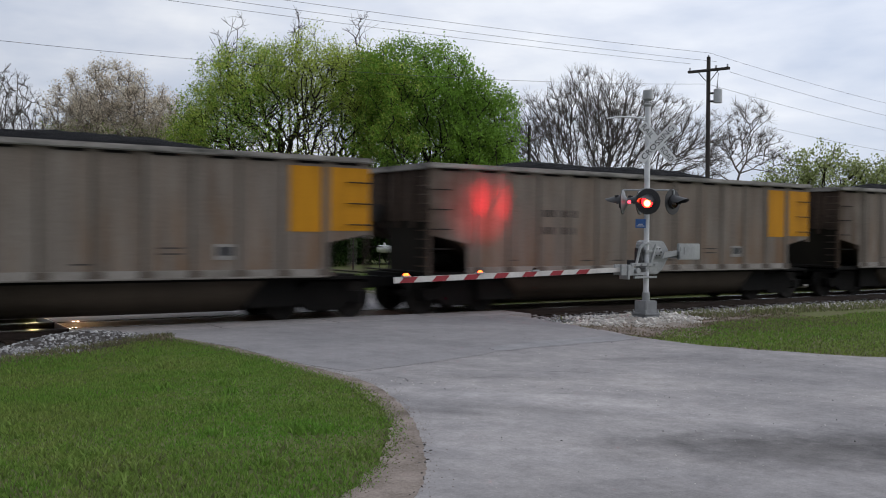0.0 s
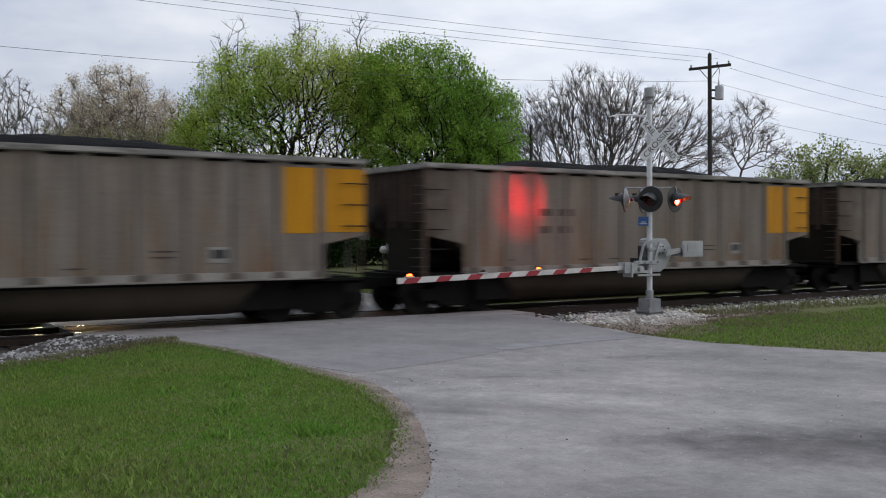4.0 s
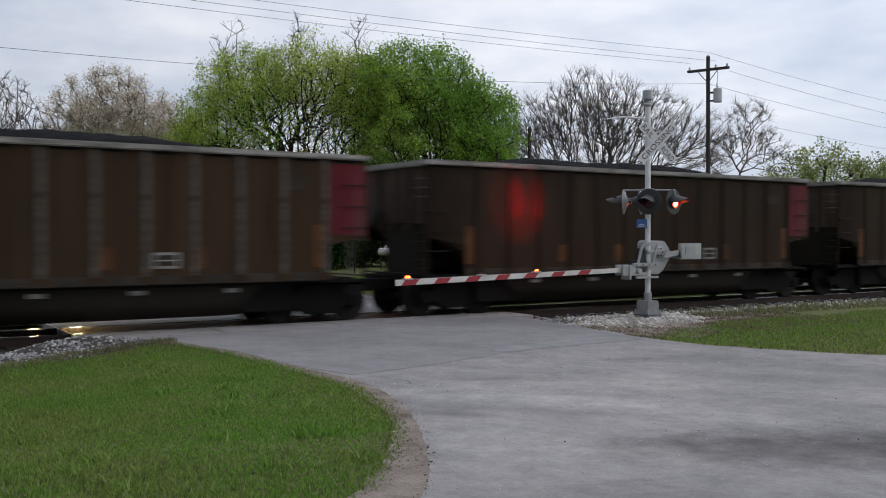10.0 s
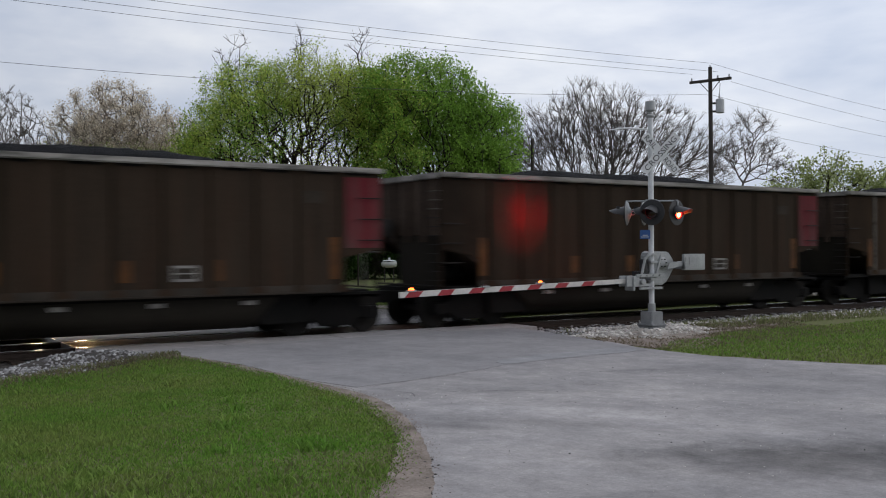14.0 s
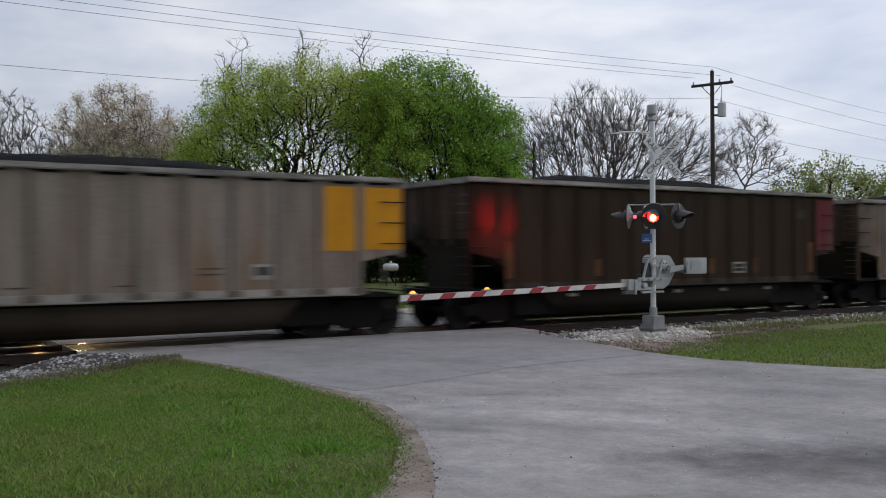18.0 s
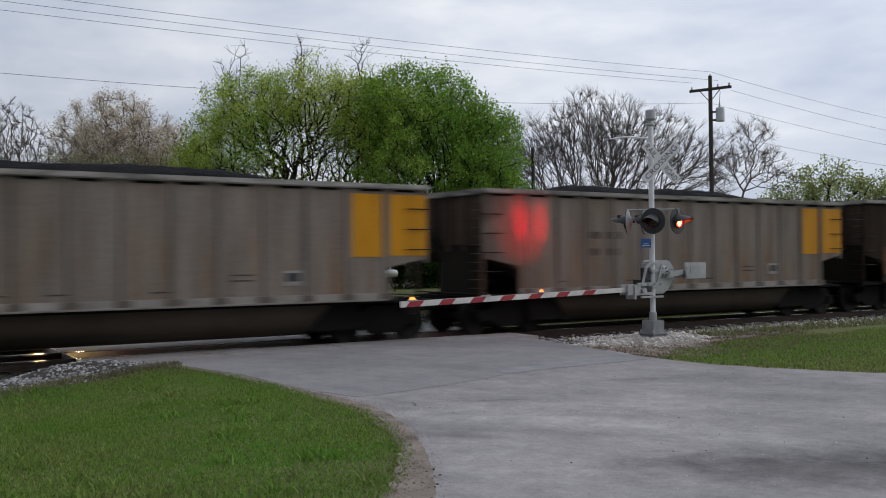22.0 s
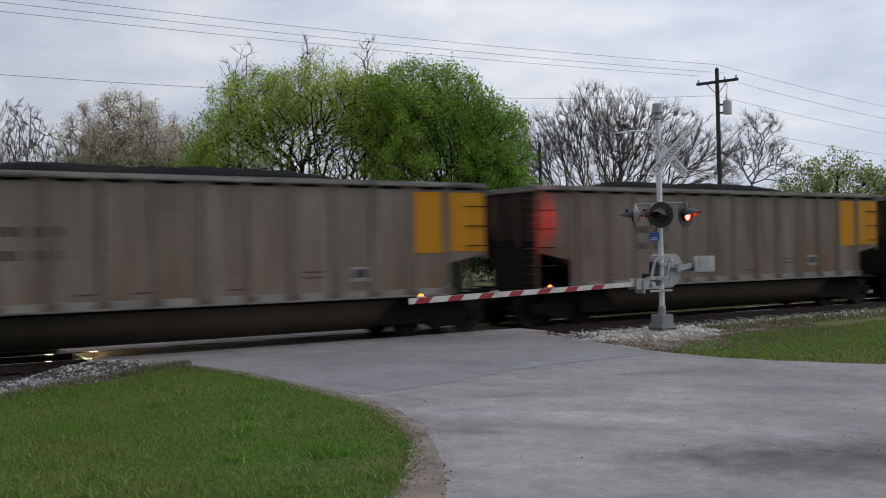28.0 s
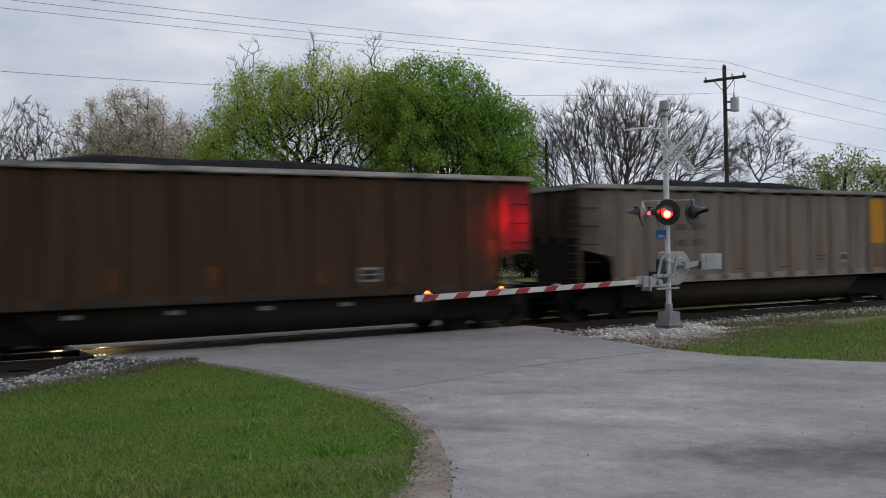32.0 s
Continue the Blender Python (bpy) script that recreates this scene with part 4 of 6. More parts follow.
def wheelset():
    """Two wheels on an axle, turning about y."""
    rim = [(0.09, -0.1), (0.12, -0.09), (0.36, -0.055), (0.40, -0.07), (0.457, -0.07), (0.457, 0.02), (0.485, 0.045), (0.485, 0.07), (0.40, 0.07), (0.36, 0.03), (0.12, 0.06), (0.09, 0.08)]
    g = Geo().tube((0, -1.05, 0), (0, 1.05, 0), 0.08, n=10)
    for y, k in ((-0.76, 1), (0.76, -1)):
        g.lathe([(r, y + k * h) for r, h in rim], 20, "y")
    for y in (-0.70, 0.70):  # dimples that show the turning
        for a in range(5):
            g.tube((0.25 * math.cos(a * 1.2566), y * 1.17, 0.25 * math.sin(a * 1.2566)), (0.25 * math.cos(a * 1.2566), y * 1.19, 0.25 * math.sin(a * 1.2566)), 0.05, n=6)
    return g


def side_frame(y):
    g = Geo().prism([(-1.12, 0.62), (-0.72, 0.62), (-0.42, 0.86), (0.42, 0.86), (0.72, 0.62), (1.12, 0.62), (1.12, 0.42), (0.62, 0.36), (0.42, 0.2), (-0.42, 0.2), (-0.62, 0.36), (-1.12, 0.42)], y - 0.09, y + 0.09)
    for x in (-0.89, 0.89):
        g.box(x - 0.14, x + 0.14, y - 0.14, y + 0.14, 0.33, 0.6)
    return g


def spring(x, y):
    return Geo().lathe([(0.085 + 0.018 * (k % 2), 0.27 + 0.024 * k) for k in range(12)], 8, "z", (x, y, 0))


def truck(car, x):
    t = part("truck", Geo().box(-0.19, 0.19, -1.1, 1.1, 0.5, 0.78).box(-0.3, 0.3, -0.3, 0.3, 0.7, 0.86), M_GRIMESHADE, car, bevel=0.02, at=pose(x, 0, 0))
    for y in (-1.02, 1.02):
        part("side_frame", side_frame(y), M_GRIMESHADE, t, bevel=0.015)
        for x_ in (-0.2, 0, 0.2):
            part("spring", spring(x_, y), M_GRIMESHADE, t)
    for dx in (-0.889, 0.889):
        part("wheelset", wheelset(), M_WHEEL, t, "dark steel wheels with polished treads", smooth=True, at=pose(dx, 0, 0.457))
    return t


def coal_heap():
    nx, ny = 61, 15
    v, f = [], []
    rnd = random.Random(5)
    for i in range(nx):
        x = -7.1 + 14.2 * i / (nx - 1)
        ends = min(1.0, max(0.0, (5.6 - abs(x)) / 2.6))
        for j in range(ny):
            y = -1.47 + 2.94 * j / (ny - 1)
            crown = 1 - (abs(y) / 1.5) ** 2.2
            z = 3.55 + (0.2 * min(1, (7.2 - abs(x)) / 1.0) + 0.58 * (ends ** 0.7) * (0.95 + 0.05 * math.sin(x * 1.3))) * crown + rnd.uniform(-0.025, 0.03)
            v.append((x, y, z))
    f = [(i * ny + j, (i + 1) * ny + j, (i + 1) * ny + j + 1, i * ny + j + 1) for i in range(nx - 1) for j in range(ny - 1)]
    return Geo().add(v, f)


def tub():
    """The two rounded bottoms that hang between the trucks."""
    prof = []
    for side in (-1, 1):
        for k in range(9):
            a = math.pi * k / 8
            prof.append((side * 0.86 - 0.52 * math.cos(a), 0.72 - 0.46 * math.sin(a)))
    prof = [(-1.4, 1.1)] + sorted(prof) + [(1.4, 1.1)]
    g = Geo()
    n = len(prof)
    xs = (-4.75, -4.35, 4.35, 4.75)
    v = []
    for x in xs:
        k = 0.35 if abs(x) > 4.5 else 1.0
        v += [(x, y, 1.1 - (1.1 - z) * (k if z < 1.0 else 1)) for y, z in prof]
    f = [(i * n + j, i * n + j + 1, (i + 1) * n + j + 1, (i + 1) * n + j) for i in range(3) for j in range(n - 1)]
    f += [tuple(range(n)), tuple(range(3 * n, 4 * n))]
    return g.add(v, f)


def side_outline(top):
    e = HALF
    return [(-e, top), (e, top), (e, 2.13), (e - 1.15, 1.88), (e - 1.15, 1.08), (-e + 1.15, 1.08), (-e + 1.15, 1.88), (-e, 2.13)]


def coal_car(kind):
    grey = kind in ("grey", "pale")
    top = TOP + (0.03 if grey else 0.165)  # the steel cars stand a little taller
    shrunk = set()
    skin = {"grey": M_GREY, "pale": M_PALE, "ribbed": M_RUST, "rusty": M_RUST}.get(kind, M_BROWN)
    rib = {"grey": M_GREYRIB, "pale": M_GREY, "ribbed": M_PALERIB, "rusty": M_RUST}.get(kind, M_BROWNRIB)
    label = {"grey": "dusty grey aluminium coal gondola with yellow end panels", "pale": "pale grey aluminium coal gondola with yellow end panels",
             "brown": "grimy dark brown coal gondola with red end panel", "rusty": "faded rusty brown coal gondola with red end panel", "ribbed": "dark brown coal gondola with scuffed pale posts"}[kind]
    car = thing("coal_gondola", label + ", rolling", "freight car", "cars of the coal train")
    part("body", Geo().box(-HALF + 0.25, HALF - 0.25, -1.42, 1.42, 1.0, 1.12), M_GRIMESHADE, car, "dark floor between the trucks")
    for s in (-1, 1):
        part("side_wall", Geo().prism(side_outline(top), s * WIDE - s * 0.05, s * WIDE), skin, car, bevel=0.01)
        part("top_chord", Geo().box(-HALF - 0.02, HALF + 0.02, s * 1.595 - 0.075, s * 1.595 + 0.075, top - 0.015, top + 0.12), M_CHORD, car, "scuffed pale top chord", bevel=0.025)
        if s < 0:
            # shade of the slots under the top chord, laid on as dark strips
            cut = random.Random(3)
            slot = None
            for k in range(14):
                at = pose(-HALF + 0.25 + 1.02 * k + cut.uniform(0, 0.3), -1.555, 0)
                if slot is None:
                    slot = part("seam", Geo().box(0, 0.62, -0.012, 0.012, top - 0.075, top - 0.017), M_GRIMESHADE, car, at=at)
                else:
                    more = new("seam", slot.data)
                    more.parent, more.matrix_basis = car, at
        sill = part("side_sill", Geo().box(-HALF + 1.15, HALF - 1.15, s * 1.585 - 0.055, s * 1.585 + 0.055, 1.065, 1.11), M_SILL if grey else M_DARKSILL, car, "dusty side sill", bevel=0.012)
        part("sill_web", Geo().prism([(s * 1.54, 1.11), (s * 1.585, 1.11), (s * 1.556, 1.27), (s * 1.54, 1.27)], -HALF + 1.16, HALF - 1.16, "x"), M_SILL if grey else M_DARKSILL, sill, "pale dusty sill web")
    for s in (-1, 1):
        end = Geo().add([(s * 7.2, -1.5, top), (s * 7.2, 1.5, top), (s * 7.2, 1.5, 2.5), (s * 7.2, -1.5, 2.5), (s * 5.3, 1.5, 1.15), (s * 5.3, -1.5, 1.15),
                         (s * 7.14, -1.5, top), (s * 7.14, 1.5, top), (s * 7.14, 1.5, 2.53), (s * 7.14, -1.5, 2.53), (s * 5.27, 1.5, 1.2), (s * 5.27, -1.5, 1.2)],
                        [(0, 1, 2, 3), (3, 2, 4, 5), (6, 9, 8, 7), (9, 11, 10, 8), (0, 6, 7, 1), (5, 4, 10, 11), (0, 3, 9, 6), (3, 5, 11, 9), (1, 7, 8, 2), (2, 8, 10, 4)])
        sheet_ = part("end_wall", end, M_ENDSHEET, car, "sooty rust-brown end wall")
        for y in (-0.75, 0, 0.75):
            part("end_post", Geo().box(s * 7.2, s * 7.28, y - 0.06, y + 0.06, 2.3, top), M_ENDSHEET, sheet_, bevel=0.01)
        part("end_chord", Geo().box(s * 7.25 - 0.07, s * 7.25 + 0.07, -1.5, 1.5, top - 0.04, top + 0.115), M_CHORD, car, bevel=0.02)
        for y in (-1.5, 1.5):
            part("corner_post", Geo().box(s * 7.26 - 0.04, s * 7.26 + 0.04, y - 0.05, y + 0.05, 1.06 if s < 0 else 2.0, 2.4), skin, car, bevel=0.008)
        # dark sheet added to block the view through the corner openings
        part("shear_plate", Geo().box(min(s * 7.1, s * 5.4), max(s * 7.1, s * 5.4), -0.03, 0.03, 1.05, 2.5), M_GRIMESHADE, car)
        if s < 0:
            # dark sheet added to close the dark space below the end wall
            part("end_apron", Geo().box(-7.18, -7.12, -1.44, 0.5, 1.07, 2.5), M_DARKTUB, car, "added dark sheet filling the gap under the end wall", bevel=0.01)
        part("coupler", Geo().box(s * 7.0, s * 7.9, -0.13, 0.13, 0.72, 0.98).prism([(s * 7.85, -0.2), (s * 8.12, -0.17), (s * 8.1, 0.04), (s * 8.0, 0.2), (s * 7.85, 0.2)], 0.68, 1.0, "z"), M_GRIMESHADE, car, "dark steel coupler", bevel=0.02)
        part("end_platform", Geo().box(s * 6.1, s * 7.3, -1.5, 1.5, 1.0, 1.07).box(s * 7.22, s * 7.3, -1.5, 1.5, 0.92, 1.07), M_GRIMESHADE, car, bevel=0.01)
        part("grab_iron", Geo().tube((s * 7.34, -1.4, 1.15), (s * 7.34, 1.4, 1.15), 0.018, n=6), M_RUNG, car)
        if s < 0:
            part("brake_cylinder", Geo().tube((-6.7, -0.5, 1.45), (-6.1, -0.5, 1.45), 0.2, n=14).tube((-6.1, -0.5, 1.45), (-5.7, -0.5, 1.45), 0.05), M_GRIMESHADE, car, smooth=True)
            part("brake_wheel", Geo().lathe([(0.24, -7.42), (0.28, -7.40), (0.28, -7.37), (0.24, -7.36)], 18, "x", (0, 0.7, 2.7)), M_RUNG, car, smooth=True)
        else:
            part("air_reservoir", Geo().tube((6.0, 0.3, 1.4), (6.9, 0.3, 1.4), 0.22, n=14), M_GRIMESHADE, car, smooth=True)
        for y in (-1, 1):
            for k in range(4 if grey else 3):
                z = 1.75 + (0.52 * k if s < 0 else 0.52 * k + 0.6)
                if z < top - 0.1:
                    x0, x1 = s * 7.24, s * 6.7
                    part("ladder_rung", Geo().tube((x0, y * 1.63, z), (x1, y * 1.63, z), 0.016, n=6).tube((x0, y * 1.63, z), (x0, y * 1.55, z), 0.014, n=5).tube((x1, y * 1.63, z), (x1, y * 1.55, z), 0.014, n=5), M_RUNG, car)
        if s > 0:
            part("handrail", Geo().tube((7.42, -1.2, 2.05), (7.42, 1.2, 2.05), 0.022, n=6).tube((7.42, -0.45, 1.05), (7.42, -0.45, 2.05), 0.03, n=6).tube((7.42, 0.6, 1.05), (7.42, 0.6, 2.05), 0.022, n=6), M_CHORD, car, "pale end handrail")
        if s < 0:
            for k in range(11):
                z = 1.3 + k * 0.235
                part("end_rung", Geo().tube((s * 7.34, -1.56, z), (s * 7.34, -1.12, z), 0.014, n=5).tube((s * 7.34, -1.56, z), (s * 7.2, -1.5, z), 0.014, n=5), M_GREY if grey else M_PALERIB if k > 7 else M_RUNG, car)
    # posts with broad feet on the sill
    foot_ = Geo().prism([(-0.19, 1.09), (0.19, 1.09), (0.15, 1.26), (-0.15, 1.26)], -0.05, 0.0)
    post = Geo().prism([(-0.075, 0), (0.075, 0), (0.05, -0.045), (-0.05, -0.045)], 1.09, top - 0.04, "z")
    first = None
    for s in (-1, 1):
        for k in range(13):
            x = HALF - 1.14 - 1.0 * k if grey else HALF - 1.05 - 1.0 * k
            if first is None:
                q = first = part("side_post", post, rib, car, bevel=0.006)
            else:
                q = new("side_post", first.data)
                q.parent = car
            q.matrix_basis = pose(x, s * WIDE, 0, 0, 0, 0 if s < 0 else 180)
            if s < 0:
                if k == 0:
                    foot = part("post_foot", foot_, M_FOOT if grey else skin, car, at=q.matrix_basis)
                else:
                    more = new("post_foot", foot.data)
                    more.parent, more.matrix_basis = car, q.matrix_basis
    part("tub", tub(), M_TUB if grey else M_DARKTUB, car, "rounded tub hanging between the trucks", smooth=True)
    # dark blocks added to fill the bright wedge between trucks and tub
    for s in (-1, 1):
        part("underframe", Geo().box(min(s * 4.4, s * 5.6), max(s * 4.4, s * 5.6), -1.25, 1.25, 0.34, 1.04), M_GRIMESHADE, car, bevel=0.02)
    part("centre_sill", Geo().box(-7.2, 7.2, -0.2, 0.2, 0.7, 1.0), M_GRIMESHADE, car, bevel=0.01)
    for x in (-6.1, 6.34):
        truck(car, x)
    part("coal_load", coal_heap(), M_COAL, car, "heaped black coal load", at=pose(0, 0, (top - TOP) * LOW))
    for s in (-1, 1):
        r = (lambda a: HALF + a) if s < 0 else (lambda a: -HALF - a)
        lo, hi = (lambda a, b: min(r(a), r(b))), (lambda a, b: max(r(a), r(b)))
        plate = lambda a, b, z0, z1, out=0.012: Geo().box(lo(a, b), hi(a, b), s * WIDE - out, s * WIDE + out, z0, z1)
        if grey:
            part("yellow_panel", plate(-2.02, -1.25, 2.17, 3.75), M_YELLOW, car, "yellow painted panel")
            part("yellow_panel", plate(-1.03, -0.03, 2.2, 3.75), M_YELLOW, car, "yellow painted panel")
            for a, w, z in ((-11.2, 0.6, 2.66), (-10.42, 0.55, 2.66), (-11.1, 0.45, 2.17), (-10.4, 0.48, 2.17)):
                n = 4 if w > 0.5 else 3
                for q in range(n):
                    part("marking", plate(a + q * w / n, a + (q + 0.74) * w / n, z, z + 0.2, 0.006), M_MARK, car, "faded dark stencilled bar")
            for a, w, z in ((-12.2, 0.3, 1.42), (-9.7, 0.4, 1.4), (-8.6, 0.4, 1.4), (-6.6, 0.45, 1.4), (-4.9, 0.5, 1.62), (-4.9, 0.5, 1.75)):
                part("marking", plate(a, a + w, z, z + 0.035, 0.006), M_MARK, car, "thin faded stencilled lines")
            hatch = part("access_plate", plate(-3.72, -3.26, 1.5, 1.86, 0.016), M_WHITEMARK, car, "pale framed square plate")
            part("opening", plate(-3.66, -3.32, 1.6, 1.8, 0.022), M_BLACK, hatch, "dark slot")
        else:
            part("red_panel", plate(-0.93, -0.03, 2.16, top - 0.12), M_RED, car, "dull red painted panel")
            for a in (-10.3, -8.3, -5.85, -3.95):
                part("reflector", plate(a - 0.11, a + 0.11, 1.42, 1.9), M_ORANGE, car, "dirty orange reflector strip")
            for a in (-1.22, -13.3):
                part("reflector", plate(a - 0.11, a + 0.11, 1.4, 2.42), M_ORANGE, car, "dirty orange reflector strip")
            hatch = part("access_plate", plate(-4.92, -4.38, 1.42, 1.78, 0.016), M_WHITEMARK, car, "pale framed plate")
            part("opening", plate(-4.86, -4.44, 1.48, 1.72, 0.022), M_DARKSILL, hatch, "dark slot")
            part("opening", plate(-4.86, -4.44, 1.585, 1.615, 0.026), M_WHITEMARK, hatch)
            for a in (-11.1, -9.1, -7.1, -5.2, -3.2):
                part("wear_pad", Geo().box(lo(a - 0.14, a + 0.14), hi(a - 0.14, a + 0.14), s * 1.42 - 0.02, s * 1.42 + 0.02, 0.84, 0.94), M_WHITEMARK, car, "pale worn pad")
            part("marking", plate(-2.0, -1.5, 3.24, 3.54, 0.006), M_TUB, car, "faded stencilled marking")
    for o in car.children_recursive:  # the body's heights are drawn a little tall
        if o.data.users == 1 or o.data.name not in shrunk:
            if o.name.split(".")[0] not in ("truck", "side_frame", "spring", "wheelset"):
                o.data.transform(Matrix.Diagonal((1, 1, LOW, 1)))
                shrunk.add(o.data.name)
    return car


TONES = {12: 0.9, 13: 0.95, 26: 0.95, 27: 0.92, 28: 0.92, 29: 0.93, 30: 0.9, 31: 0.93, 32: 1.3, 14: 1.15, 20: 1.12}  # tone of single cars: darker below 1, paler above


def build_train():
    """One prototype of each kind, then copies; returns (number, car)."""
    brown, ribbed = (8, 9, 11, 13, 14, 15, 17, 19, 20), (6, 10, 12)
    cars, made = [], {}
    for k in range(-3, 35):
        kind = "brown" if k in brown else "ribbed" if k in ribbed else "rusty" if k in (7, 32) else "pale" if k == 5 else "grey"
        if kind not in made:
            made[kind] = car = coal_car(kind)
        else:
            car = copy_thing(made[kind], Matrix())
        tone = TONES.get(k, 1.0) * random.Random(k + 7).uniform(0.95, 1.05)
        for o in car.children_recursive:
            o.color = (tone, tone, tone, 1)
        cars.append((k, car))
    return cars


def car_place(k, t):
    """Where the middle of car k is at t seconds: the train gains a little speed."""
    slack = {17: 0.26, 19: -0.3, 20: -0.4}.get(k, 0)
    return 5.566 + 16.104 * t + 0.006377 * t * t - PITCH * k - HALF + slack + 5.594


CARS = build_train()
for k, car in CARS:
    car.matrix_basis = pose(car_place(k, 0), TRACK_Y, 0)

# ---- crossing signal with gate ----
def lettering(text, width, height, material, parent, at):
    """Raised letters, turned into a mesh of the given size, standing in the xz plane and facing -y."""
    cu = bpy.data.curves.new("lettering", "FONT")
    cu.body, cu.align_x, cu.align_y, cu.extrude = text, "CENTER", "CENTER", 0.0
    ob = new("lettering", cu)
    bpy.context.view_layer.update()
    me = bpy.data.meshes.new_from_object(ob.evaluated_get(bpy.context.evaluated_depsgraph_get()))
    bpy.data.objects.remove(ob)
    v = np.array([p.co for p in me.vertices])
    lo, hi = v.min(0), v.max(0)
    v = (v - (lo + hi) / 2) / np.maximum(hi - lo, 1e-6)
    v = np.stack([v[:, 0] * width, np.zeros(len(v)), v[:, 1] * height], 1)
    me.vertices.foreach_set("co", v.astype(np.float32).ravel())
    me.update()
    me.materials.clear()
    me.materials.append(material)
    ob = new("lettering", me)
    ob.parent, ob.matrix_basis = parent, at
    return ob


def two_faced(name, geo, front, back, parent, at, label):
    """A disc whose front (towards -y) and back have materials of their own."""
    ob = part(name, geo, front, parent, label, smooth=True, at=at)
    ob.data.materials.append(back)
    for p in ob.data.polygons:
        p.material_index = 0 if p.center.y < 0 else 1
    return ob


FLASH = []  # lamps that blink: (lens, pose, phase)


def flasher(signal, centre, turn, phase):
    """A signal lamp with a round dark shield, a hood and a lens that turns its lit side out."""
    head = part("flasher", Geo().lathe([(0.02, 0.018), (0.31, 0.018), (0.32, 0.01), (0.31, 0.0), (0.17, -0.004), (0.165, -0.06), (0.155, -0.06), (0.155, 0.0), (0.02, 0.006)], 30, "y"), M_BLACK, signal, "round black signal lamp", smooth=True, at=pose(*centre, 0, 0, turn))
    part("back_shell", Geo().lathe([(0.30, 0.02), (0.26, 0.045), (0.17, 0.065), (0.13, 0.10), (0.08, 0.12), (0.02, 0.122)], 24, "y"), M_GALV, head, "silver painted back shell", smooth=True)
    hood, n = Geo(), 16
    v = []
    for r in (0.172, 0.178):
        for k in range(n + 1):
            a = math.radians(-12 + 204 * k / n)
            long = 0.1 + 0.33 * max(0.0, math.sin(a)) ** 0.55
            v += [(r * math.cos(a), -0.01, r * math.sin(a)), (r * math.cos(a) * 1.05, -long, r * math.sin(a) * 1.02 - 0.25 * long)]
    m = 2 * (n + 1)
    f = [(2 * k, 2 * k + 1, 2 * k + 3, 2 * k + 2) for k in range(n)] + [(m + 2 * k, m + 2 * k + 2, m + 2 * k + 3, m + 2 * k + 1) for k in range(n)]
    f += [(2 * k + 1, m + 2 * k + 1, m + 2 * k + 3, 2 * k + 3) for k in range(n)]
    part("hood", hood.add(v, f), M_BLACK, head, smooth=True)
    lens = two_faced("lens", Geo().lathe([(0.02, -0.03), (0.08, -0.026), (0.13, -0.016), (0.152, -0.004), (0.152, 0.004), (0.13, 0.016), (0.08, 0.026), (0.02, 0.03)], 24, "y"), M_LIT, M_DARKLENS, head, pose(0, -0.03, 0), "red lens, glowing in turns")
    FLASH.append((lens, (0, -0.03, 0), phase))
    return head


def gate_lamp(arm, x, phase, lit=None):
    base = part("gate_lamp", Geo().box(x - 0.1, x + 0.1, -0.06, 0.06, 0.05, 0.085), M_GALV, arm, "small red gate lamp", bevel=0.008)
    bulb = Geo().prism([(0.065 * math.cos(k * math.pi / 8), 0.044 * math.sin(k * math.pi / 8)) for k in range(9)], -0.012, 0.012)
    if phase is None:
        part("lamp_lens", Geo().lathe([(0.065, 0.0), (0.06, 0.026), (0.045, 0.042), (0.01, 0.048)], 14, "z", (x, 0, 0.087)), lit or M_AMBER, base, "glowing orange-red lamp", smooth=True)
    else:
        lens = two_faced("lamp_lens", bulb, M_AMBER, M_DARKLENS, base, pose(x, 0, 0.087), "red lamp, glowing in turns")
        FLASH.append((lens, (x, 0, 0.087), phase))
    return base


